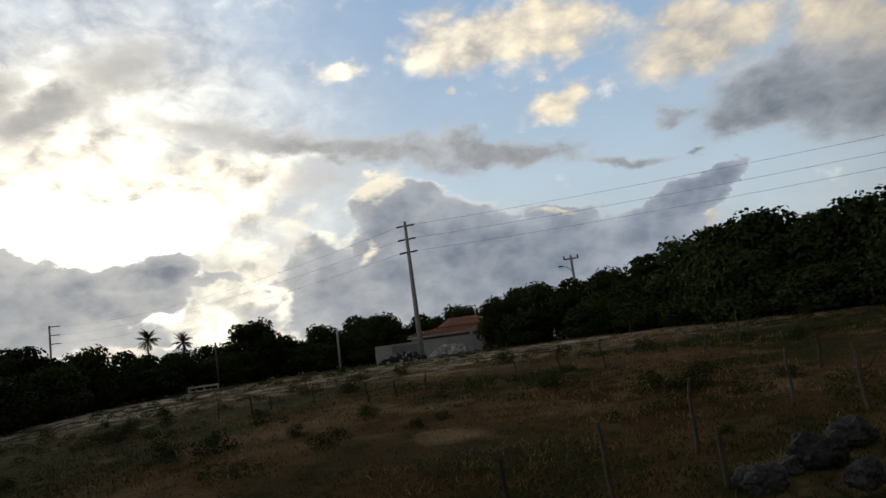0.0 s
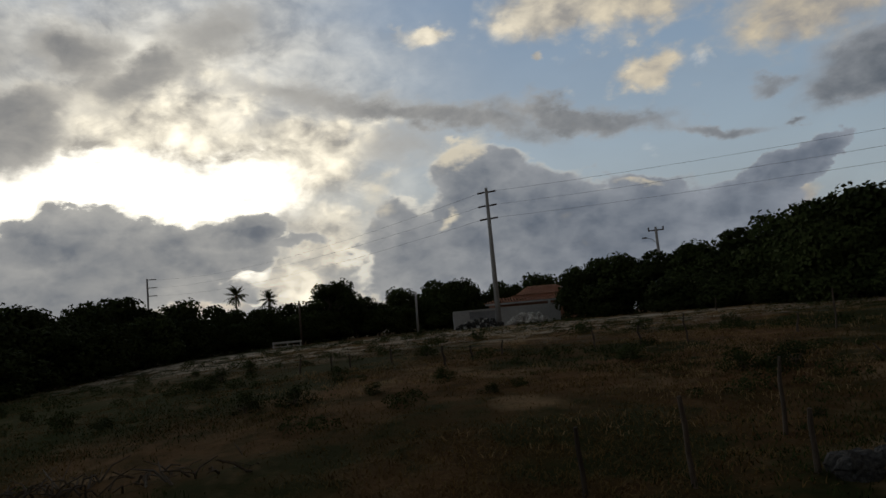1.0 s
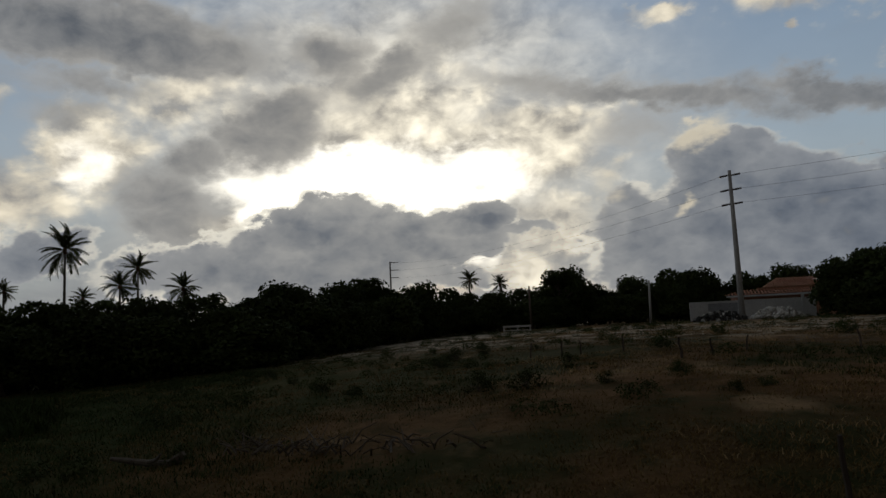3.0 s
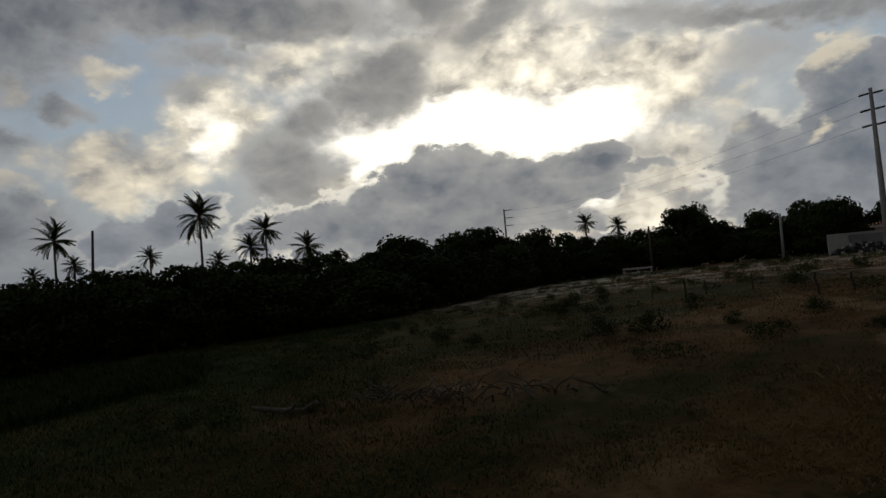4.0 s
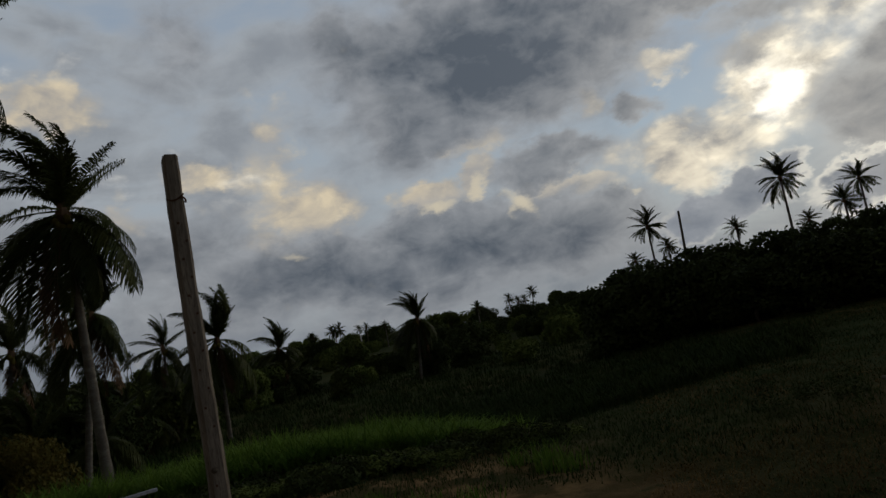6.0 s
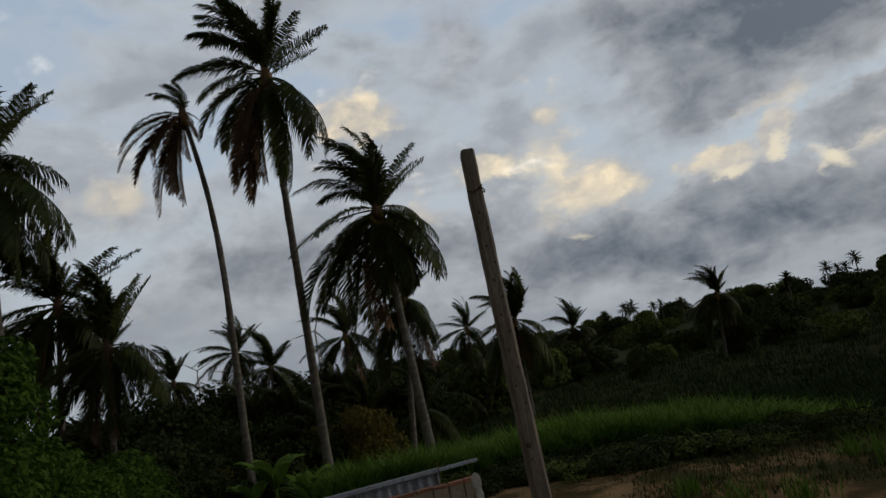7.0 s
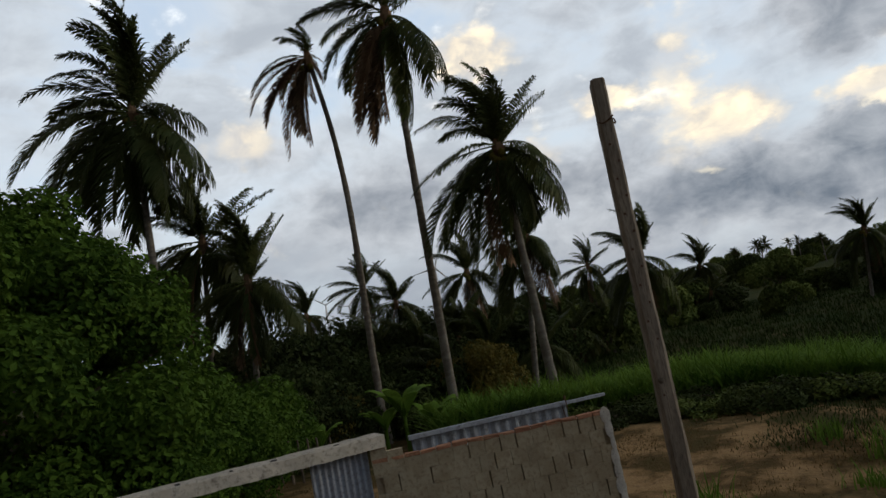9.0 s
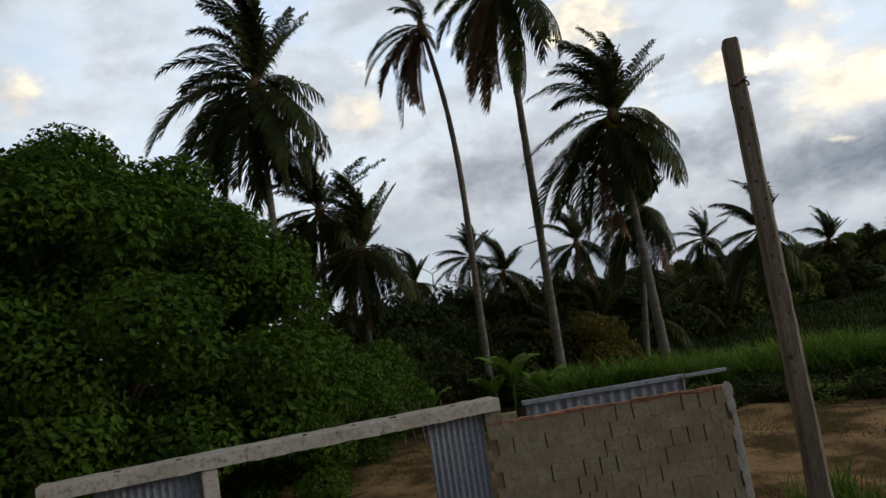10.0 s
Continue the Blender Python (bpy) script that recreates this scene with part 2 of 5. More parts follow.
    # low heaped banks with crisp heads, bright along the edge towards the sun
    bank = plus(plus(fields(BANK_NORTH, BANK_WEST), fine, 0.5), head, 0.28)
    deep = (0.15, 0.185, 0.245)
    colour = shaded(bank, 0.18, 0.4, (0.4, 0.44, 0.51), deep, (0.6, 0.59, 0.56), (0.165, 0.195, 0.245), 0.6)
    rim = k.math("MULTIPLY", k.math("MULTIPLY", k.step(bank, 0.16, 0.27), k.step(bank, 0.28, 0.44, 1.0, 0.0)), k.math("MULTIPLY", k.step(off, 6.0, 44.0, 0.9, 0.08), k.step(plus(wisp, heap, 0.6), 0.42, 0.58, 0.15, 1.0)))
    colour = k.mix(rim, colour, k.mix(near, (0.8, 0.76, 0.68), (1.5, 1.42, 1.2)))
    glint = k.step(plus(plus(field(GLINT), fine, 0.5), head, 0.4), 0.1, 0.95, 0.0, 0.85)
    colour = k.mix(glint, colour, k.mix(near, (0.85, 0.76, 0.58), (1.2, 1.08, 0.85)))
    # heavy cloud added overhead and behind, out of view, to darken the ground
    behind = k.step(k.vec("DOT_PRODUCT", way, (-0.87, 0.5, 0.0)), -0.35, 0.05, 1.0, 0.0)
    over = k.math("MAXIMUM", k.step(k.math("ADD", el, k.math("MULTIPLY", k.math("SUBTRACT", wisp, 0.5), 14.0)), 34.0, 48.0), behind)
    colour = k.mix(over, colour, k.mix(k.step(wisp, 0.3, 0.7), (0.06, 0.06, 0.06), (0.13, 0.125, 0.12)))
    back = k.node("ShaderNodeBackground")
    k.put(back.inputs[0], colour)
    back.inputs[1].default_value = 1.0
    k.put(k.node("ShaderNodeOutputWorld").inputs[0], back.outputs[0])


SKY = 0.1
sky_world()
lamp = bpy.data.lights.new("sun", "SUN")
lamp.energy, lamp.angle, lamp.color = 0.35, radians(14), (1.0, 0.84, 0.62)
sun_lamp = new("sun", lamp)
sun_lamp.matrix_world = look((-math.sin(radians(SUN_AZ)) * 100, math.cos(radians(SUN_AZ)) * 100, math.tan(radians(SUN_EL)) * 100), (0, 0, 0))


# ---- materials ----
def material(name, colours, size=1.0, rough=0.85, bump=0.3, grain=12.0, metal=0.0, island=False, object_random=0.0, stretch=(1, 1, 1), thin=False, world=False):
    """A surface of three colours mixed at two sizes, with grain and relief. size: metres of the larger patches."""
    mat = bpy.data.materials.new(name)
    mat.use_nodes = True
    k = Nodes(mat.node_tree)
    at = k.vec("MULTIPLY", k.node("ShaderNodeNewGeometry").outputs["Position"] if world else k.node("ShaderNodeTexCoord").outputs["Object"], stretch)
    big, small = k.noise(at, 1.0 / size, 4.0, 0.6), k.noise(at, grain / size, 5.0, 0.65)
    if len(colours) < 3:
        colours = [*colours, tuple(c * 0.6 for c in colours[0])]
    colour = k.mix(k.step(big, 0.38, 0.62), colours[0], colours[1])
    colour = k.mix(k.step(small, 0.45, 0.75), colour, colours[2])
    if island:
        vary = k.node("ShaderNodeNewGeometry").outputs["Random Per Island"]
        colour = k.mix(k.step(vary, 0.0, 1.0, 0.0, 0.75), colour, colours[1])
    if object_random:
        vary = k.node("ShaderNodeObjectInfo").outputs["Random"]
        hue = k.node("ShaderNodeHueSaturation")
        k.put(hue.inputs["Value"], k.step(vary, 0.0, 1.0, 1.0 - object_random, 1.0 + object_random))
        k.put(hue.inputs["Color"], colour)
        colour = hue.outputs[0]
    shader = k.node("ShaderNodeBsdfPrincipled")
    k.put(shader.inputs["Base Color"], colour)
    k.put(shader.inputs["Roughness"], k.step(small, 0.2, 0.8, max(0.0, rough - 0.12), min(1.0, rough + 0.1)))
    shader.inputs["Metallic"].default_value = metal
    shader.inputs["Specular IOR Level"].default_value = 0.06 if thin else 0.03 if island else 0.3
    if bump:
        b = k.node("ShaderNodeBump")
        b.inputs["Strength"].default_value, b.inputs["Distance"].default_value = bump, 0.02 * size
        k.put(b.inputs["Height"], small)
        k.put(shader.inputs["Normal"], b.outputs[0])
    end = shader.outputs[0]
    if thin:
        through_leaf = k.node("ShaderNodeBsdfTranslucent")
        k.put(through_leaf.inputs[0], colour)
        both = k.node("ShaderNodeMixShader")
        both.inputs[0].default_value = 0.25
        k.put(both.inputs[1], end)
        k.put(both.inputs[2], through_leaf.outputs[0])
        end = both.outputs[0]
    k.put(k.node("ShaderNodeOutputMaterial").inputs[0], end)
    return mat


def ground_material():
    """Dry grass and earth, pale sand in patches, a greener hollow."""
    mat = bpy.data.materials.new("dry_field")
    mat.use_nodes = True
    k = Nodes(mat.node_tree)
    at = k.node("ShaderNodeTexCoord").outputs["Object"]
    big, mid, small = k.noise(at, 0.12, 4.0, 0.6), k.noise(at, 0.8, 5.0, 0.65), k.noise(at, 9.0, 6.0, 0.7)

    def near(x, y, wide, deep, soft=0.35):
        m = k.node("ShaderNodeMapping")
        m.vector_type = "TEXTURE"
        k.put(m.inputs["Vector"], at)
        m.inputs["Location"].default_value, m.inputs["Scale"].default_value = (x, y, 0), (wide, deep, 1000)
        ragged = k.math("ADD", k.vec("LENGTH", m.outputs[0]), k.math("MULTIPLY", k.math("SUBTRACT", mid, 0.5), 1.2))
        return k.step(ragged, 1.0 - soft, 1.0 + soft, 1.0, 0.0)

    earth = k.mix(k.step(mid, 0.36, 0.64), (0.115, 0.055, 0.026), (0.2, 0.115, 0.055))
    colour = k.mix(k.step(k.math("ADD", big, k.math("MULTIPLY", k.math("SUBTRACT", mid, 0.5), 0.5)), 0.46, 0.58), earth, (0.04, 0.042, 0.015))
    colour = k.mix(k.step(k.noise(at, 0.33, 4.0, 0.6), 0.55, 0.7), colour, (0.3, 0.2, 0.11))
    green = k.math("MAXIMUM", near(-27, 14, 17, 22), near(-130, 0, 112, 150))
    colour = k.mix(k.math("MULTIPLY", green, 0.85), colour, k.mix(mid, (0.016, 0.036, 0.009), (0.05, 0.068, 0.02)))
    sand = k.math("MAXIMUM", near(-13.5, -1.0, 4.5, 6.0), near(-11.5, -10.5, 3.0, 4.5))
    colour = k.mix(k.math("MULTIPLY", sand, k.step(mid, 0.42, 0.64, 0.1, 0.95)), colour, k.mix(small, (0.3, 0.175, 0.075), (0.56, 0.37, 0.19)))
    pale = near(-9, 44, 30, 12, 0.5)
    colour = k.mix(k.math("MULTIPLY", pale, k.step(k.noise(at, 0.55, 5.0, 0.7), 0.44, 0.54)), colour, (0.5, 0.43, 0.33))
    colour = k.mix(k.step(small, 0.5, 0.75, 0.0, 0.7), colour, (0.06, 0.04, 0.02))
    shader = k.node("ShaderNodeBsdfPrincipled")
    k.put(shader.inputs["Base Color"], colour)
    shader.inputs["Roughness"].default_value = 0.95
    shader.inputs["Specular IOR Level"].default_value = 0.02
    b = k.node("ShaderNodeBump")
    b.inputs["Strength"].default_value, b.inputs["Distance"].default_value = 0.8, 0.12
    k.put(b.inputs["Height"], k.math("ADD", mid, k.math("MULTIPLY", small, 0.4)))
    k.put(shader.inputs["Normal"], b.outputs[0])
    k.put(k.node("ShaderNodeOutputMaterial").inputs[0], shader.outputs[0])
    return mat


GROUND = ground_material()
LEAF = material("broad_leaf", [(0.028, 0.062, 0.008), (0.078, 0.14, 0.018), (0.011, 0.024, 0.005)], 1.2, 0.75, 0.0, island=True, thin=True)
LEAF_FAR = material("wood_leaf", [(0.035, 0.05, 0.016), (0.055, 0.07, 0.022), (0.025, 0.035, 0.012)], 2.0, 0.7, 0.0, island=True, object_random=0.2)
LEAF_HILL = material("hillside_leaf", [(0.07, 0.1, 0.026), (0.12, 0.145, 0.038), (0.04, 0.058, 0.016)], 2.0, 0.95, 0.0, island=True, object_random=0.45)
LEAF_DRY = material("yellowing_leaf", [(0.1, 0.1, 0.025), (0.17, 0.13, 0.03), (0.05, 0.05, 0.015)], 1.0, 0.7, 0.0, island=True, thin=True)
FROND = material("palm_frond", [(0.045, 0.062, 0.018), (0.085, 0.095, 0.03), (0.03, 0.036, 0.012)], 1.5, 0.5, 0.0, island=True, object_random=0.25, thin=True)
FROND_DEAD = material("dead_frond", [(0.12, 0.07, 0.04), (0.19, 0.12, 0.07), (0.06, 0.035, 0.02)], 0.8, 0.85, 0.0, island=True, object_random=0.25)
BARK = material("palm_bark", [(0.15, 0.125, 0.1), (0.22, 0.195, 0.16), (0.08, 0.065, 0.05)], 0.5, 0.9, 0.6, 8.0, stretch=(1, 1, 3))
BARK_DARK = material("rough_bark", [(0.09, 0.07, 0.05), (0.14, 0.11, 0.08)], 0.4, 0.9, 0.6, 8.0)
CANE = material("cane_grass", [(0.06, 0.135, 0.014), (0.18, 0.29, 0.045), (0.02, 0.046, 0.006)], 2.5, 0.8, 0.0, island=True, thin=True)
GREEN_GRASS = material("green_grass", [(0.02, 0.04, 0.01), (0.042, 0.065, 0.016), (0.05, 0.045, 0.018)], 3.0, 0.8, 0.0, 2.0, island=True)
DRY_GRASS = material("dry_grass", [(0.25, 0.15, 0.06), (0.13, 0.095, 0.035), (0.12, 0.07, 0.03)], 4.0, 0.9, 0.0, 2.0, island=True)
STRAW = material("pale_straw", [(0.33, 0.21, 0.095), (0.42, 0.29, 0.14), (0.2, 0.115, 0.05)], 3.0, 0.9, 0.0, 2.0, island=True)
WOOD_POST = material("weathered_post", [(0.2, 0.16, 0.12), (0.3, 0.245, 0.185), (0.085, 0.066, 0.05)], 0.35, 0.85, 0.7, 7.0, stretch=(4, 4, 0.5))
STAKE_WOOD = material("dry_stake", [(0.08, 0.06, 0.045), (0.13, 0.1, 0.075)], 0.2, 0.9, 0.5, 8.0, object_random=0.3, stretch=(3, 3, 0.6))
CONCRETE = material("weathered_concrete", [(0.44, 0.4, 0.33), (0.55, 0.5, 0.42), (0.2, 0.175, 0.14)], 0.5, 0.9, 0.5, 9.0)
POLE_CONCRETE = material("pole_concrete", [(0.4, 0.38, 0.36), (0.48, 0.46, 0.43), (0.28, 0.26, 0.25)], 1.0, 0.85, 0.2)
BRICK = material("slurried_brick", [(0.37, 0.3, 0.195), (0.45, 0.375, 0.255), (0.27, 0.2, 0.125)], 0.3, 0.92, 0.6, 7.0, object_random=0.05, world=True)
BRICK_TOP = material("bare_clay_brick", [(0.36, 0.16, 0.09), (0.42, 0.22, 0.13), (0.24, 0.11, 0.06)], 0.2, 0.92, 0.6, 9.0, object_random=0.2, world=True)
MORTAR = material("mortar", [(0.36, 0.29, 0.19), (0.28, 0.22, 0.15)], 0.2, 0.95, 0.7)
PLASTER = material("pale_plaster", [(0.62, 0.58, 0.52), (0.52, 0.48, 0.42), (0.36, 0.32, 0.27)], 0.3, 0.9, 0.6)
SHEET = material("corrugated_sheet", [(0.27, 0.29, 0.33), (0.34, 0.36, 0.4), (0.17, 0.17, 0.18)], 0.6, 0.6, 0.15, metal=0.2)
HOUSE_WALL = material("painted_wall", [(0.5, 0.5, 0.49), (0.58, 0.58, 0.56), (0.4, 0.39, 0.37)], 2.0, 0.9, 0.2)
HOUSE_BACK = material("ochre_house_wall", [(0.33, 0.16, 0.1), (0.4, 0.22, 0.14)], 1.0, 0.9, 0.2)
GATE_PAINT = material("grey_gate_paint", [(0.3, 0.31, 0.32), (0.36, 0.37, 0.38)], 1.0, 0.6, 0.1)
TILE = material("clay_roof_tile", [(0.42, 0.17, 0.09), (0.5, 0.24, 0.14), (0.26, 0.1, 0.06)], 1.2, 0.85, 0.4, object_random=0.15)
STONE = material("pale_rubble_stone", [(0.5, 0.48, 0.44), (0.6, 0.58, 0.54), (0.3, 0.28, 0.25)], 0.5, 0.9, 0.5, object_random=0.3)
STONE_DARK = material("dark_rock", [(0.035, 0.034, 0.033), (0.075, 0.072, 0.066), (0.012, 0.012, 0.012)], 0.25, 0.95, 1.0, 7.0, object_random=0.3)
INSULATOR = material("brown_porcelain", [(0.1, 0.07, 0.06), (0.13, 0.1, 0.09)], 0.2, 0.35, 0.0)
STEEL = material("galvanised_steel", [(0.35, 0.35, 0.36), (0.42, 0.42, 0.43)], 0.3, 0.5, 0.1, metal=0.7)
WIRE = material("aluminium_cable", [(0.2, 0.2, 0.21), (0.25, 0.25, 0.26)], 0.5, 0.6, 0.0, metal=0.3)
WHITE_PAINT = material("worn_white_paint", [(0.62, 0.6, 0.57), (0.7, 0.68, 0.65), (0.4, 0.36, 0.3)], 0.4, 0.7, 0.2)
TURBINE = material("white_turbine", [(0.7, 0.7, 0.7), (0.75, 0.75, 0.75), (0.68, 0.68, 0.68)], 5.0, 0.5, 0.0)
RUST = material("rusty_wire", [(0.12, 0.06, 0.035), (0.18, 0.1, 0.06)], 0.1, 0.8, 0.3, metal=0.5)


# ---- building blocks ----
def mesh_of(name, verts, faces, mat, smooth=False):
    me = bpy.data.meshes.new(name)
    me.from_pydata(verts if isinstance(verts, list) else verts.tolist(), [], faces if isinstance(faces, list) else faces.tolist())
    me.materials.append(mat)
    if smooth:
        me.shade_smooth()
    me.update()
    return me


def bm_mesh(name, bm, mat, smooth=False):
    me = bpy.data.meshes.new(name)
    bm.normal_update()
    bm.to_mesh(me)
    bm.free()
    me.materials.append(mat)
    if smooth:
        me.shade_smooth()
    return me


def part(name, me, parent, label="", m=None):
    ob = new(name, me)
    ob.parent = parent
    if m is not None:
        ob.matrix_basis = m
    return tagged(ob, label)


def thing(name, m, label, category, group="", kind="", me=None):
    ob = new(name, me)
    ob.matrix_basis = m
    return tagged(ob, label, category, group, kind)


def tube(points, radii, sides=8, rough=0.0, seed=0):
    """A capped tube along points: vertices and faces."""
    rng = np.random.default_rng(seed)
    pts = np.array(points, float)
    verts, faces = [], []
    side = np.array([1.0, 0.13, 0.07])
    for n, p in enumerate(pts):
        t = pts[min(n + 1, len(pts) - 1)] - pts[max(n - 1, 0)]
        t = t / (np.linalg.norm(t) + 1e-9)
        u = side - t * (side @ t)
        if np.linalg.norm(u) < 0.1:
            u = np.array([0, 1.0, 0]) - t * t[1]
        u = u / np.linalg.norm(u)
        w = np.cross(t, u)
        for s in range(sides):
            a = 2 * math.pi * s / sides
            r = radii[n] * (1 + rough * rng.uniform(-1, 1))
            verts.append((p + r * (math.cos(a) * u + math.sin(a) * w)).tolist())
    for n in range(len(pts) - 1):
        for s in range(sides):
            a, b = n * sides + s, n * sides + (s + 1) % sides
            faces.append((a, b, b + sides, a + sides))
    faces.append(tuple(range(sides - 1, -1, -1)))
    faces.append(tuple(range((len(pts) - 1) * sides, len(pts) * sides)))
    return verts, faces


def joined(pieces):
    verts, faces = [], []
    for v, f in pieces:
        n = len(verts)
        verts.extend(v)
        faces.extend(tuple(i + n for i in face) for face in f)
    return verts, faces


def block(x0, x1, y0, y1, z0, z1, bevel=0.0, jag=0.0, seed=0):
    bm = bmesh.new()
    bmesh.ops.create_cube(bm, size=1.0, matrix=Matrix.Translation(((x0 + x1) / 2, (y0 + y1) / 2, (z0 + z1) / 2)) @ Matrix.Diagonal((x1 - x0, y1 - y0, z1 - z0, 1)))
    if bevel:
        bmesh.ops.bevel(bm, geom=list(bm.edges), offset=bevel, segments=1, affect="EDGES")
    if jag:
        rng = random.Random(seed)
        for v in bm.verts:
            v.co += Vector([rng.uniform(-jag, jag) for _ in range(3)])
    return bm


def along(a, b, z=0.0):
    """A pose at a whose x axis points level to b."""
    return pose(a[0], a[1], z, 0, 0, math.degrees(math.atan2(b[1] - a[1], b[0] - a[0])))


# ---- ground ----
def ground(x, y):
    """The land's height: it climbs to the field in front and falls to the grove."""
    x, y = np.asarray(x, float), np.asarray(y, float)
    u, az = np.hypot(x, y), np.degrees(np.arctan2(-x, y))
    s = np.where(az < 0, np.clip((150 + az) / 60, 0, 1), np.clip((72 - az) / 62, 0, 1))
    w = s * s * (3 - 2 * s)
    z = 2.6 * (1 - np.exp(-np.maximum(u - 4, 0) / 16)) * (0.06 + 0.94 * w)
    # beyond the yard's edge the grove and the cane lie lower, and the far hill rises behind them
    grove = np.clip((az - 58) / 16, 0, 1) * np.clip((146 - az) / 8, 0, 1)
    return z - 0.85 * grove * np.clip((u - 17) / 9, 0, 1) + np.clip((u - 48) / 180, 0, 1) * 5.0 * np.clip((az - 50) / 25, 0, 1)


def bumps(x, y):
    return 0.05 * np.sin(x * 1.3 + 2 * np.sin(y * 0.7)) * np.sin(y * 1.1 + 1.5 * np.sin(x * 0.9)) + 0.03 * np.sin(x * 3.7 + y * 1.9) * np.sin(y * 4.1 - x * 1.3)


def z_at(x, y):
    return float(ground(x, y) + bumps(x, y))


def build_ground():
    around, rings = 288, np.concatenate([[0.4], np.geomspace(2.0, 120.0, 130), np.geomspace(135.0, 4000.0, 30)])
    a = np.linspace(0, 2 * np.pi, around, endpoint=False)
    r, t = np.meshgrid(rings, a, indexing="ij")
    # the azimuth's seam at the back is blended away
    x, y = -r * np.sin(t), r * np.cos(t)
    z = ground(x, y) + bumps(x, y) * np.clip((150 - r) / 60, 0, 1)
    verts = np.stack([x, y, z], -1).reshape(-1, 3)
    n, m = len(rings), around
    i, j = np.meshgrid(np.arange(n - 1), np.arange(m), indexing="ij")
    faces = np.stack([i * m + j, i * m + (j + 1) % m, (i + 1) * m + (j + 1) % m, (i + 1) * m + j], -1).reshape(-1, 4)
    faces = faces.tolist() + [tuple(range(m - 1, -1, -1))]
    thing("ground", Matrix(), "dry brown field with earth and sparse grass", "ground", kind="structure", me=mesh_of("ground", verts.tolist(), faces, GROUND, True))


build_ground()


# ---- trees ----
def leaf_cloud(rng, centres, sizes, count, leaf, up=0.25):
    """Leaves on the outsides of puffs: centres and half sizes (n, 3)."""
    sizes = np.asarray(sizes, float)
    share = (sizes ** 2).sum(1)
    which = rng.choice(len(centres), count, p=share / share.sum())
    d = rng.normal(size=(count, 3))
    d /= np.linalg.norm(d, axis=1, keepdims=True)
    p = np.asarray(centres)[which] + d * sizes[which] * rng.uniform(0.72, 1.06, (count, 1)) ** 1.0
    n = d + rng.normal(size=(count, 3)) * 0.6 + np.array([0, 0, up])
    n /= np.linalg.norm(n, axis=1, keepdims=True)
    a = np.cross(n, rng.normal(size=(count, 3)))
    a /= np.linalg.norm(a, axis=1, keepdims=True) + 1e-9
    b = np.cross(n, a)
    s = leaf * rng.uniform(0.6, 1.3, (count, 1))
    quads = np.stack([p - a * s, p - b * s * 0.6 + n * s * 0.12, p + a * s, p + b * s * 0.6 + n * s * 0.12], 1)
    return quads.reshape(-1, 3), np.arange(count * 4).reshape(-1, 4)


def crown_puffs(rng, wide, low, high, count, puff):
    centres, sizes = [], []
    for n in range(count):
        a, h = rng.uniform(0, 2 * np.pi), rng.uniform(0, 1) ** 0.8
        reach = wide * (1.0 - 0.75 * abs(h - 0.4) ** 1.6 * 1.6) * rng.uniform(0.35, 0.95)
        centres.append((reach * np.cos(a), reach * np.sin(a), low + (high - low) * (0.12 + 0.76 * h)))
        s = puff * rng.uniform(0.65, 1.25)
        sizes.append((s, s, s * rng.uniform(0.6, 0.85)))
    return np.array(centres), np.array(sizes)


def broad_tree_meshes(seed, wide, high, low, puffs, puff, leaves, leaf, leaf_mat):
    """Trunk with limbs, and crown, as two meshes; the foot is at the origin."""
    rng = np.random.default_rng(seed)
    centres, sizes = crown_puffs(rng, wide, low, high, puffs, puff)
    fork = high * 0.3
    pieces = [tube([(0, 0, -0.3), (0.04 * high * rng.uniform(-1, 1), 0.03, fork * 0.5), (0.02, 0.03 * high, fork)], [high * 0.035, high * 0.026, high * 0.022], 7, 0.1, seed)]
    for c in centres[:: max(1, len(centres) // 9)]:
        mid = np.array([c[0] * 0.4, c[1] * 0.4, fork + (c[2] - fork) * 0.6]) + rng.normal(size=3) * 0.15
        pieces.append(tube([(0.01, 0.02 * high, fork * 0.85), mid, c], [high * 0.014, high * 0.009, high * 0.003], 5, 0.1, seed))
    v, f = joined(pieces)
    lv, lf = leaf_cloud(rng, centres, sizes, leaves, leaf)
    return mesh_of("trunk", v, f, BARK_DARK), mesh_of("crown", lv, lf, leaf_mat)


def broad_tree(meshes, x, y, scale, turn, label, category="tree", group="", name="tree", tall=1.0):
    root = thing(name, pose(x, y, z_at(x, y) - 0.05, 0, 0, turn) @ Matrix.Diagonal((scale, scale, scale * tall, 1)), label, category, group)
    part("trunk", meshes[0], root)
    part("crown", meshes[1], root)
    return root


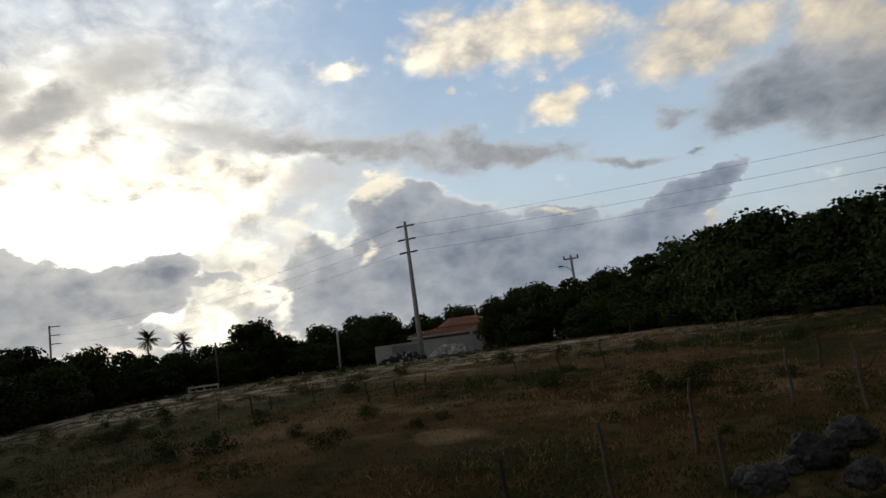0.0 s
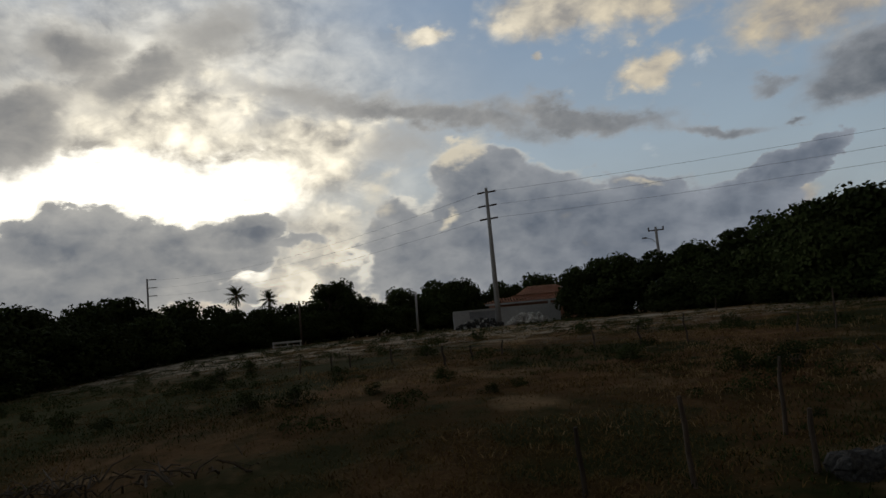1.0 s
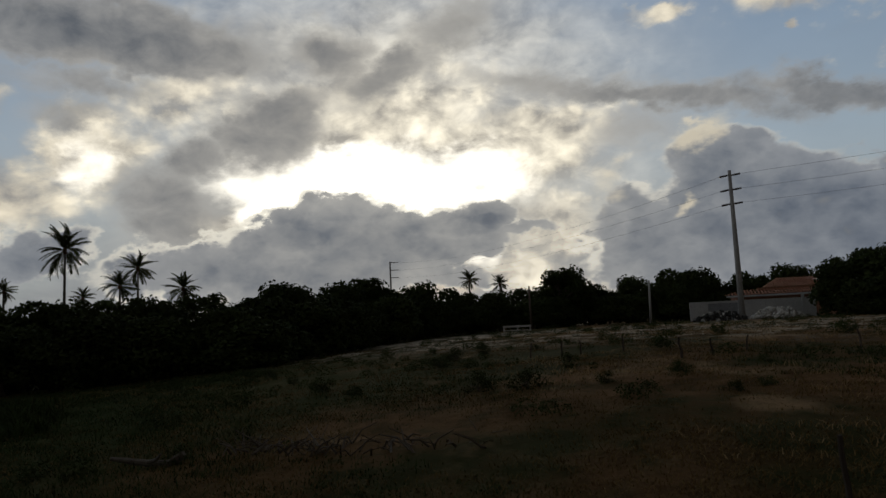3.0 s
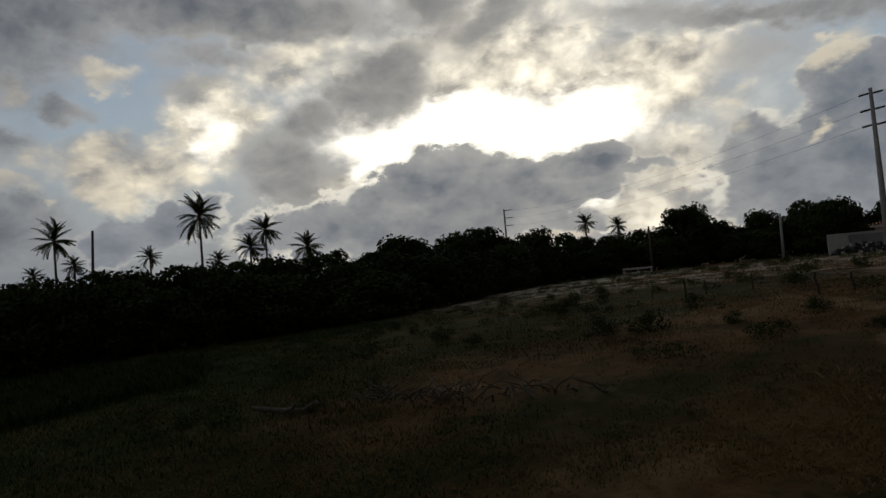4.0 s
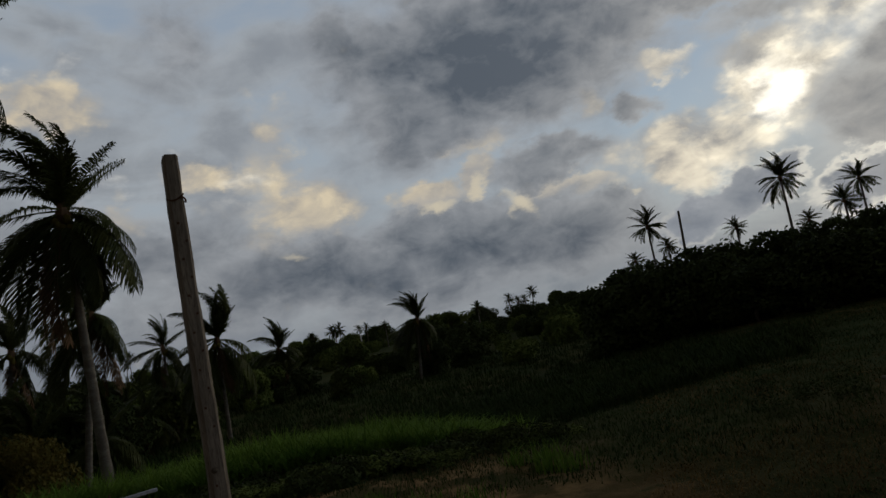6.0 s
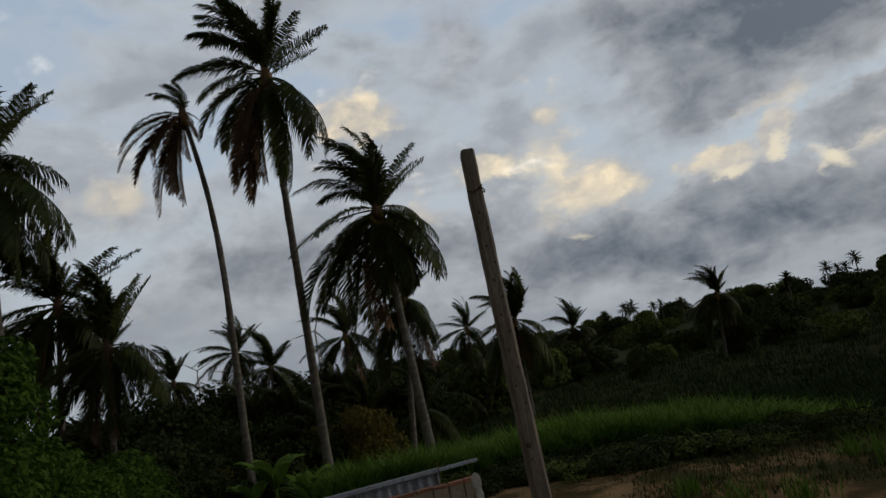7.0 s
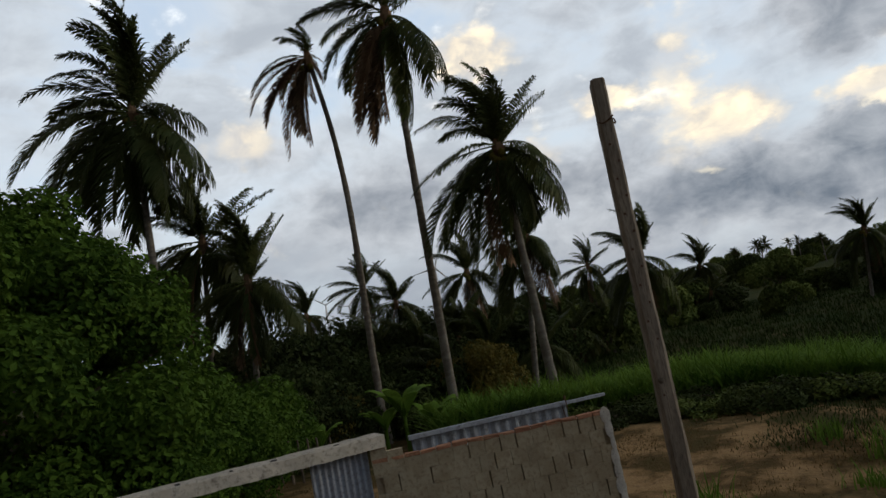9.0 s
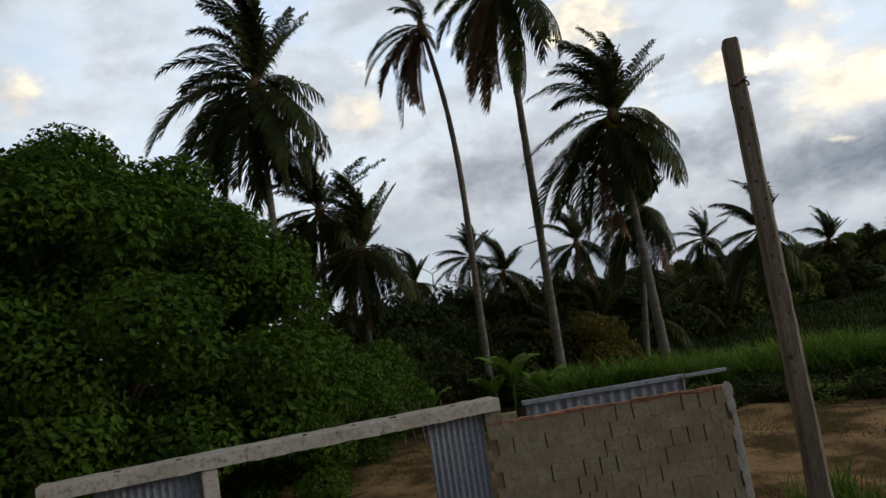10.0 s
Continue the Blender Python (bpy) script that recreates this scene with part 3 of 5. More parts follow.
# the wood along the field: azimuth, distance, height of the skyline above the eye (degrees)
WOOD_NORTH = [(-35, 42, 7.2), (-31.5, 44, 6.9), (-28.5, 46, 6.2), (-25, 47, 7.0), (-22, 50, 6.5), (-19, 53, 5.8), (-16, 57, 5.2), (-13, 60, 4.6), (-10, 64, 4.4), (-7.5, 66, 4.3), (-4.6, 68, 4.2),
              (-0.8, 86, 3.4), (2, 88, 3.2), (5.5, 86, 3.6), (7.5, 84, 3.8), (10.2, 84, 3.3)]
WOOD_WEST = [(13, 82, 2.9), (16, 78, 4.2), (18.5, 76, 2.9), (21, 74, 2.7), (24.2, 72, 3.2), (27.7, 66, 3.6), (30.8, 60, 4.2), (33.3, 57, 3.6), (35.8, 52, 3.8), (37.6, 49, 4.0), (40, 46, 3.0), (42.5, 45, 2.4),
             (44.8, 46, 2.4), (47.5, 47, 3.1), (50, 47, 3.2), (52.8, 47, 3.0), (55.8, 48, 3.1), (58.8, 50, 2.8), (61.8, 50, 3.2), (64.5, 50, 2.7), (67, 51, 2.2)]


def polar(az, d):
    return -d * math.sin(radians(az)), d * math.cos(radians(az))


def build_wood():
    kinds = [broad_tree_meshes(40 + n, 2.9, 6.0, -0.3, 34 + n, 1.3, 7000, 0.2, LEAF_FAR) for n in range(6)]
    rng = random.Random(5)
    n = 0
    for az, d, el in WOOD_NORTH + WOOD_WEST:
        for behind in (0, 1, 2):
            # one tree on the skyline, lower ones before it
            dd, da = (d, 0) if behind == 0 else (d - rng.uniform(2, 5), rng.uniform(-2.2, 2.2))
            x, y = polar(az + da, dd)
            top = EYE + dd * math.tan(radians(el * (1.0 if behind == 0 else rng.uniform(0.35, 0.8)))) - z_at(x, y)
            k = max(0.35, top / 6.0)
            broad_tree(kinds[n % 6], x, y, max(k, 0.75) if behind else max(k, 0.8), rng.uniform(0, 360), "dense dark green tree in the wood beside the field", group="trees of the wood", tall=k / max(k, 0.8 if not behind else 0.75))
            n += 1
    # the feathery tree that stands over the rest
    feathery = broad_tree_meshes(77, 2.4, 6.0, 1.5, 15, 0.75, 2200, 0.16, LEAF_FAR)
    for az, d, el in ((16.0, 76, 4.6), (44.0, 58, 3.9), (-23.5, 52, 7.4), (32.6, 62, 4.6)):
        x, y = polar(az, d)
        broad_tree(feathery, x, y, (EYE + d * math.tan(radians(el)) - z_at(x, y)) / 6.0, az * 7, "thin-crowned tree with sky showing between its branches", group="thin trees", name="thin_tree")
    # bushes on the far hillside and in the hollow
    bush = [broad_tree_meshes(90 + n, 2.2, 2.6, 0.0, 16, 0.9, 2600, 0.17, m) for n, m in enumerate((LEAF_HILL, LEAF_HILL, LEAF_FAR))]
    rng = random.Random(11)
    for n in range(250):
        az = rng.uniform(66, 131) if n % 5 < 2 else rng.uniform(68, 112)
        d = rng.uniform(58, 240) if az < 100 else rng.uniform(50, 230)
        if az > 71 and az < 108 and d < 46:
            continue
        x, y = polar(az, d)
        k = rng.uniform(0.45, 1.0) * (0.8 + d / 220)
        broad_tree(bush[n % 3], x, y, k, rng.uniform(0, 360), "dark green bush on the hillside beyond the cane", "bush", "hillside bushes", "bush", rng.uniform(0.8, 1.4))
    # thicket in the grove behind the gate
    bush = [broad_tree_meshes(190 + n, 2.2, 2.6, 0.0, 22, 0.8, 9000, 0.085, m) for n, m in enumerate((LEAF_FAR, LEAF_FAR, LEAF_DRY))]
    for az, d, k, m in ((112, 30, 1.1, 2), (116, 33, 1.3, 0), (118.5, 36, 1.5, 0), (121, 31, 1.2, 0), (123.5, 34, 1.5, 1), (126, 29, 1.2, 0), (128, 32, 1.0, 0), (130, 27, 0.8, 1), (124, 28, 0.8, 2), (127, 27, 0.9, 0), (133, 30, 0.9, 0), (110, 40, 1.4, 0), (106, 44, 1.3, 1), (114, 42, 1.7, 0), (120, 44, 1.8, 0), (126, 42, 1.8, 0)):
        x, y = polar(az, d)
        broad_tree(bush[m], x, y, k * 0.88, az * 11, "yellowing shrub under the palms" if m == 2 else "dark green shrub in the thicket under the palms", "shrub", "thicket shrubs", "shrub", 1.25)
    for az, d, el in ((125.2, 36, 1.0), (127.2, 34, 1.5), (128.9, 37, 1.2), (130.4, 33, 1.6), (132.2, 35, 2.2), (122.8, 39, 1.2), (113.0, 31, -2.2), (116.0, 30, -1.6), (118.5, 29, -2.0), (121.5, 29, -2.4), (123.5, 27, -3.0), (126.5, 26, -3.4), (128.5, 24, -3.8)):
        x, y = polar(az, d)
        broad_tree(bush[0], x, y, (EYE + d * math.tan(radians(el)) - z_at(x, y)) / 3.1, az * 17, "dense dark green shrub among the palm trunks", "shrub", "thicket shrubs", "shrub", 1.1)
    # low dark growth between the sandy yard and the cane
    weed = [broad_tree_meshes(240 + n, 1.0, 0.7, 0.0, 16, 0.34, 2600, 0.05, m) for n, m in enumerate((LEAF_HILL, LEAF_FAR))]
    for n in range(26):
        az = 74 + n * 1.35 + rng.uniform(-0.5, 0.5)
        x, y = polar(az, rng.uniform(17.4, 20.2))
        broad_tree(weed[n % 2], x, y, rng.uniform(0.7, 1.25), rng.uniform(0, 360), "low dark weedy bush between the sand and the cane", "bush", "yard edge bushes", "weed_bush", rng.uniform(0.6, 0.95))


def build_big_tree():
    """The dense round tree beside the gate."""
    rng = np.random.default_rng(3)
    x, y = polar(148.5, 15.5)
    g = z_at(x, y)
    centres, sizes = [], []
    for n in range(190):
        a, h = rng.uniform(0, 2 * np.pi), rng.uniform(0, 1)
        wide = 4.5 * math.sqrt(max(0.05, 1 - ((h - 0.3) / 0.76) ** 2))
        reach = wide * rng.uniform(0.3, 1.0) ** 0.5 * 0.86
        centres.append((reach * math.cos(a), reach * math.sin(a), 0.4 + 6.3 * h))
        s = rng.uniform(0.55, 1.05)
        sizes.append((s, s, s * 0.7))
    root = thing("tree", pose(x, y, g), "large dense broad-leaved tree with glossy green leaves beside the gate", "tree")
    pieces = [tube([(0, 0, -0.3), (0.1, 0.05, 1.0), (0.05, 0.1, 2.2)], [0.34, 0.26, 0.22], 9, 0.12, 1)]
    for n in range(0, 120, 9):
        c = np.array(centres[n])
        pieces.append(tube([(0.05, 0.08, 1.7), c * (0.45, 0.45, 0.3) + (0, 0, 1.6), c], [0.12, 0.07, 0.02], 6, 0.1, n))
    part("trunk", mesh_of("trunk", *joined(pieces), BARK_DARK), root)
    v, f = leaf_cloud(rng, np.array(centres), np.array(sizes), 170000, 0.07, 0.6)
    part("crown", mesh_of("crown", v, f, LEAF), root)
    # a second crown rises behind it
    meshes = broad_tree_meshes(8, 3.6, 9.0, 2.2, 44, 1.2, 60000, 0.08, LEAF)
    x, y = polar(152, 24)
    broad_tree(meshes, x, y, 1.13, 40, "tall broad-leaved tree behind the gate tree", "tree")
    # low growth at its foot
    meshes = broad_tree_meshes(9, 1.5, 2.2, 0.0, 18, 0.6, 14000, 0.055, LEAF)
    for az, d, k in ((131.5, 16.5, 0.85), (133.5, 18, 1.2), (136, 13.5, 0.75), (130, 21, 1.0), (131.5, 22, 1.5), (129.0, 25, 1.3)):
        x, y = polar(az, d)
        broad_tree(meshes, x, y, k, az * 13, "leafy green shrub at the foot of the gate tree", "shrub", "gate shrubs", "shrub")


# ---- palms ----
def frond_mesh(name, elevation, bend, length, leaflet, mat, seed, pairs=46, side_drop=0.45, blow=0.0):
    """A feathered palm leaf that leaves the origin along +x at an elevation and bends down."""
    rng = np.random.default_rng(seed)
    steps = 12
    s = np.linspace(0, 1, steps + 1)
    ang = np.radians(elevation) - np.radians(bend) * s ** 1.25
    dx, dz = np.cos(ang) * length / steps, np.sin(ang) * length / steps
    spine = np.stack([np.r_[0, np.cumsum(dx[:-1])], 0.12 * length * s ** 2 * rng.uniform(-1, 1), np.r_[0, np.cumsum(dz[:-1])]], -1)
    verts, faces = tube(spine.tolist(), (0.045 * (1 - s * 0.85)).tolist(), 4)
    for side in (-1, 1):
        for n in range(pairs):
            at = 0.14 + 0.86 * (n + rng.uniform(0, 0.7)) / pairs
            i = min(int(at * steps), steps - 1)
            p = spine[i] + (spine[i + 1] - spine[i]) * (at * steps - i)
            t = (spine[i + 1] - spine[i]) / np.linalg.norm(spine[i + 1] - spine[i])
            upish = np.cross(t, (0, 1.0, 0))
            upish = upish if upish[2] > 0 else -upish
            size = leaflet * (0.35 + 0.65 * math.sin(math.pi * min(1, at * 0.92 + 0.1))) * rng.uniform(0.8, 1.15)
            d = np.array([0, side * 0.8, 0]) + t * (0.45 + 0.5 * at) + upish * rng.uniform(-0.1, 0.3) + np.array([blow, 0, 0])
            d /= np.linalg.norm(d)
            mid = p + d * size * 0.5 + np.array([0, 0, -side_drop * 0.25 * size])
            tip = p + d * size * 0.82 + np.array([0, 0, -side_drop * size])
            w = np.cross(d, upish)
            w = w / (np.linalg.norm(w) + 1e-6) * 0.024 * leaflet / 0.8
            k = len(verts)
            verts += [(p - w * 0.7).tolist(), (p + w * 0.7).tolist(), (mid + w).tolist(), (mid - w).tolist(), tip.tolist()]
            faces += [(k, k + 1, k + 2, k + 3), (k + 3, k + 2, k + 4)]
    return mesh_of(name, verts, faces, mat)


# crowns as the wind holds them: each leaf's angle above the level to the right, reach in metres, bend, green or dead
FULL_CROWN = [
    (169, 3.6, 90, "g"), (146, 3.2, 80, "g"), (126, 3.7, 65, "g"), (111, 4.0, 55, "g"), (99, 4.2, 45, "g"), (79, 4.2, 25, "g"),
    (53, 3.7, 20, "g"), (-24, 2.9, 85, "g"), (-57, 4.1, 60, "g"), (-71, 4.4, 50, "g"), (-82, 4.4, 30, "g"), (-94, 4.6, 15, "g"),
    (-105, 4.4, 20, "g"), (-118, 4.3, 45, "g"), (-131, 4.4, 60, "g"), (-150, 4.3, 75, "g"), (-161, 3.6, 80, "g"),
]
TALL_CROWN = [
    (146, 3.2, 60, "g"), (128, 3.2, 60, "g"), (111, 3.2, 45, "g"), (90, 3.4, 30, "g"), (70, 3.2, 25, "g"), (30, 2.7, 15, "g"),
    (-62, 3.7, 85, "g"), (-172, 2.8, 70, "g"), (-139, 3.0, 75, "g"), (-122, 2.7, 40, "g"), (-108, 3.8, 20, "d"), (-104, 4.3, 15, "d"),
    (-96, 3.9, 15, "d"), (-87, 4.0, 40, "g"),
]
HEAVY_CROWN = [
    (159, 2.6, 70, "g"), (139, 2.5, 75, "g"), (116, 2.9, 60, "g"), (100, 2.6, 50, "g"), (89, 2.3, 40, "g"), (73, 2.0, 30, "g"),
    (47, 2.6, 8, "g"), (40, 1.4, 12, "g"), (-43, 2.3, 85, "g"), (-60, 3.3, 75, "g"), (-70, 2.9, 60, "g"), (-161, 2.9, 45, "g"),
    (-136, 3.7, 55, "g"), (-123, 3.3, 40, "g"), (-109, 3.5, 25, "g"), (-94, 3.5, 20, "d"), (-83, 3.2, 35, "g"),
]
DYING_CROWN = [
    (143, 1.5, 90, "g"), (121, 1.3, 80, "g"), (-156, 2.0, 55, "g"), (-137, 2.7, 55, "d"), (-123, 2.7, 45, "d"), (-111, 3.0, 30, "d"),
    (-99, 2.7, 20, "d"), (-71, 1.1, 50, "d"), (-31, 0.6, 70, "d"), (-106, 1.7, 20, "d"), (-124, 2.0, 40, "d"), (55, 0.6, 90, "d"),
]
FRONDS = {}


def frond(elevation, bend, dead, blown, twin):
    """A leaf mesh four metres long, shared by alike leaves. blown: its leaflets stream outwards (1) or back (-1)."""
    key = (round(elevation / 12) * 12, round(bend / 12) * 12, dead, blown, twin)
    if key not in FRONDS:
        seed = key[0] * 7 + key[1] * 3 + twin * 11 + 2000
        FRONDS[key] = frond_mesh("frond", key[0], key[1], 4.0, 0.9 if dead else 1.12, FROND_DEAD if dead else FROND, seed, 60, 0.32 if blown > 0 else 0.4, 0.5 * blown if abs(key[0]) < 75 else 0.15 * blown)
    return FRONDS[key]


COCONUT = []


def palm(base, crown, label, fronds, size=1.0, thick=0.15, bow=(0, 0), nuts=6, seed=0, group=""):
    """A coconut palm. fronds: a crown's leaves. bow: how far the trunk's middle stands aside."""
    rng = random.Random(seed)
    x, y = base
    root = thing("palm_tree", pose(x, y, z_at(x, y)), label, "palm tree", group)
    top = Vector(crown) - Vector((x, y, z_at(x, y)))
    pts, radii = [], []
    steps = 26
    for n in range(steps + 1):
        s = n / steps
        bend = math.sin(math.pi * s ** 1.7)
        lean = s
        px = top.x * lean + bow[0] * bend
        py = top.y * lean + bow[1] * bend
        pts.append((px, py, -0.3 + (top.z + 0.3) * s))
        ring = 1.0 + (0.05 if n % 2 else -0.03)
        radii.append(thick * ring * (1.0 - 0.42 * s + 0.55 * max(0, 0.08 - s) / 0.08))
    part("trunk", mesh_of("trunk", *tube(pts, radii, 9, 0.04, seed), BARK, True), root)
    # the fibrous heart that the leaves grow from
    part("heart", mesh_of("heart", *tube([(top.x, top.y, top.z - 0.55 * size), (top.x, top.y, top.z - 0.1), (top.x, top.y, top.z + 0.5 * size)], [thick * 0.75, thick * 1.35, thick * 0.4], 8, 0.15, seed), FROND_DEAD), root)
    across = math.degrees(math.atan2(-crown[0], crown[1]))
    for angle, reach, bend, kind in fronds:
        bend += 22 if 95 < angle < 165 else 0
        for twin in range(3 if thick > 0.125 and (thick > 0.145 or not -155 < angle < -25) else 2):
            # a leaf in the plane across the wind, and its fellows turned before and behind it
            right = -90 < (angle + 360) % 360 - 360 * ((angle + 360) % 360 > 180) < 90
            steep = angle if right else (180 - angle if angle > 0 else -180 - angle)
            aside = (0, rng.uniform(25, 50), -rng.uniform(25, 50))[twin] + rng.uniform(-8, 8)
            me = frond(steep + 0.46 * bend, bend, kind == "d", -1 if right else 1, twin % 2)
            long = reach * size * rng.uniform(0.95, 1.05) * (1.12 if twin == 0 else 1.02) * (1.0 if right else 1.1) / 4.0
            part("dead_frond" if kind == "d" else "frond", me, root, m=pose(top.x, top.y, top.z + rng.uniform(-0.12, 0.12) * size, 0, 0, across + (0 if right else 180) + aside) @ pose(0, 0, 0, rng.uniform(-14, 14)) @ Matrix.Scale(long, 4))
    if nuts and not COCONUT:
        bm = bmesh.new()
        bmesh.ops.create_icosphere(bm, subdivisions=2, radius=0.12)
        for v in bm.verts:
            v.co.z *= 1.25
        COCONUT.append(bm_mesh("coconut", bm, LEAF_DRY, True))
    for n in range(nuts):
        a = rng.uniform(0, 2 * math.pi)
        part("coconut", COCONUT[0], root, m=pose(top.x + 0.3 * size * math.cos(a), top.y + 0.3 * size * math.sin(a), top.z - rng.uniform(0.2, 0.6) * size))
    return root


def blown_crown(seed, share=1.0, size=1.0):
    """A wind-blown crown like the heavy one, no two alike."""
    rng = random.Random(seed)
    return [(angle + rng.uniform(-12, 12), reach * size * rng.uniform(0.75, 1.15), bend * rng.uniform(0.8, 1.2), kind) for angle, reach, bend, kind in HEAVY_CROWN if rng.random() < share]


def round_crown(seed, count=15):
    """A far palm's even star of leaves, about three metres long."""
    rng = random.Random(seed)
    return [((360 * n / count + rng.uniform(-9, 9) + 90) % 360 - 180, rng.uniform(2.5, 3.3), rng.uniform(25, 60), "g") for n in range(count)]


PALMS = [(-21.21, -21.34, -21.2, -21.35, 13.91), (-23.7, -10.7, -23.72, -10.66, 15.28), (-23.05, -6.7, -22.94, -7.06, 8.81), (-23.49, -13.51, -23.18, -14.04, 14.39), (-28.57, -9.23, -28.82, -8.39, 6.24), (-24.37, -22.36, -24.79, -21.89, 8.77), (-23.24, -19.07, -23.5, -18.74, 6.39), (-41.49, -24.25, -41.72, -23.84, 6.77), (-38.9, -20.66, -39.11, -20.26, 5.25), (-50.95, -10.43, -50.91, -10.6, 5.71), (-45.55, -6.36, -45.56, -6.28, 5.31), (-74.81, -5.06, -74.84, -4.61, 4.74), (-61.64, 7.61, -61.57, 8.19, 4.88), (-36.99, -15.3, -37.28, -14.58, 6.06), (-40.93, -28.79, -41.25, -28.32, 5.74), (-53.25, -13.8, -53.31, -13.55, 2.4)]


def build_palms():
    names = "A B C D C2 F G E E2 H1 H2 I J C3 K".split()
    spot = {n: ((p[0], p[1]), p[2:]) for n, p in zip(names, PALMS)}
    tall, green = "tall coconut palm with a slim grey trunk and wind-blown fronds", "coconut palm with drooping green fronds in the grove"
    palm(*spot["A"], "full-crowned coconut palm with streaming fronds behind the big tree", FULL_CROWN, 1.0, 0.2, seed=1, group="grove palms")
    palm(*spot["B"], tall, TALL_CROWN, 1.0, 0.18, seed=2, group="grove palms")
    palm(*spot["C"], "short coconut palm with a heavy wind-swept crown before the cane", HEAVY_CROWN, 1.0, 0.18, seed=3, group="grove palms")
    palm(*spot["D"], "dying coconut palm with brown hanging fronds on a thin bent trunk", DYING_CROWN, 1.0, 0.15, bow=(-0.2, 0.36), seed=4, group="grove palms", nuts=2)
    for n, (key, size, thick) in enumerate((("C2", 0.8, 0.15), ("F", 1.15, 0.16), ("G", 1.0, 0.16), ("E", 0.8, 0.13), ("E2", 0.8, 0.13), ("H1", 0.75, 0.12), ("H2", 1.1, 0.14), ("I", 1.0, 0.15), ("J", 1.0, 0.14), ("C3", 0.85, 0.13), ("K", 0.75, 0.13))):
        palm(*spot[key], green, blown_crown(20 + n), size, thick, seed=20 + n, group="grove palms", nuts=4)
    # young and half-hidden palms among the shrubs
    for n, (az, d, h) in enumerate(((107, 44, 2.6), (110.5, 34, 2.4), (112.5, 36, 3.2), (116, 33, 2.4), (119, 34, 3.0), (121.5, 50, 3.6), (104.5, 60, 2.6), (99.5, 64, 2.8), (93, 70, 2.2), (124.5, 46, 3.6), (109, 52, 3.0), (114, 30, 1.8), (103.5, 46, 2.2), (106, 38, 2.0), (101, 50, 2.4))):
        x, y = polar(az, d)
        palm((x, y), (x + 0.2, y - 0.2, z_at(x, y) + h), "low coconut palm half hidden among shrubs", blown_crown(50 + n, 0.8), 0.85, 0.13, seed=50 + n, group="low palms", nuts=0)


SKY_PALMS_NEAR = [(-49.81, 37.08, 10.28, 1.77), (-58.99, 29.77, 9.15, 1.57), (-52.53, 46.41, 9.59, 1.45), (-50.45, 42.71, 7.7, 1.26), (-42.79, 42.21, 7, 1.24), (-58.78, 38.16, 7.66, 1), (-52.2, 40.54, 6.76, 0.84), (-61.9, 32.85, 7.3, 0.89), (-67.84, 32.14, 6.8, 0.83), (-31.65, 73.74, 8.21, 1.08), (-29.2, 76.89, 7.73, 1.04), (-143.49, 43.76, 8.47, 1.31), (-144.85, 39.02, 7.97, 1.19), (-154, 43.46, 7.46, 1.14)]
SKY_PALMS_FAR = [(-153.61, 44.84, 7.44, 1.14), (-156.21, 34.69, 7.76, 1.27), (-159.98, -2.22, 7.86, 1.14), (-169.69, 10.22, 8.21, 1.08), (-169.97, 2.9, 8.42, 1.35), (-170.1, 2.05, 8.66, 1.62), (-175.06, 3.94, 8.96, 1.67), (-175.08, -2.88, 8.22, 1.25), (-169.47, 14.68, 7.73, 1.22), (-146.57, 32.4, 7.35, 1.31), (-213.18, -54.74, 11.39, 1.57), (-215.14, -46.46, 11.82, 1.57), (-189.73, 9.37, 8.65, 1.36), (-223.04, -56.19, 14.08, 1.46)]


def build_sky_palms():
    """Palms that stand over the wood and along the far hill: place, height of the crown's middle, half width."""
    for n, (x, y, z, r) in enumerate(SKY_PALMS_NEAR + SKY_PALMS_FAR):
        k = max(0.3, r / 3.0)
        palm((x, y), (x, y, max(z, z_at(x, y) + 1.5)), "distant coconut palm rising dark against the sky", round_crown(100 + n), k * 1.05, 0.14, seed=100 + n, group="skyline palms", nuts=0)


build_wood()
build_big_tree()
build_palms()
build_sky_palms()


# ---- power line ----
def insulator(parent, a, b):
    """A ribbed porcelain insulator from a to b."""
    a, b = Vector(a), Vector(b)
    pts = [a.lerp(b, s / 12) for s in range(13)]
    v, f = tube([tuple(p) for p in pts], [0.035 if s in (0, 12) else (0.1 if s % 2 else 0.055) for s in range(13)], 8)
    part("insulator", mesh_of("insulator", v, f, INSULATOR, True), parent, "brown ribbed porcelain insulator")


def tapered_pole(parent, high, foot, top, mat, sides=10):
    part("shaft", mesh_of("shaft", *tube([(0, 0, -0.4), (0, 0, high * 0.5), (0, 0, high)], [foot, (foot + top) / 2, top], sides), mat, True), parent)


def wire(a, b, sag, group, thick=0.009):
    pts = []
    for n in range(25):
        s = n / 24
        p = Vector(a).lerp(Vector(b), s)
        pts.append((p.x, p.y, p.z - 4 * sag * s * (1 - s)))
    thing("power_cable", Matrix(), "thin sagging overhead power cable", "cable", group, me=mesh_of("power_cable", *tube(pts, [thick] * 25, 4), WIRE))


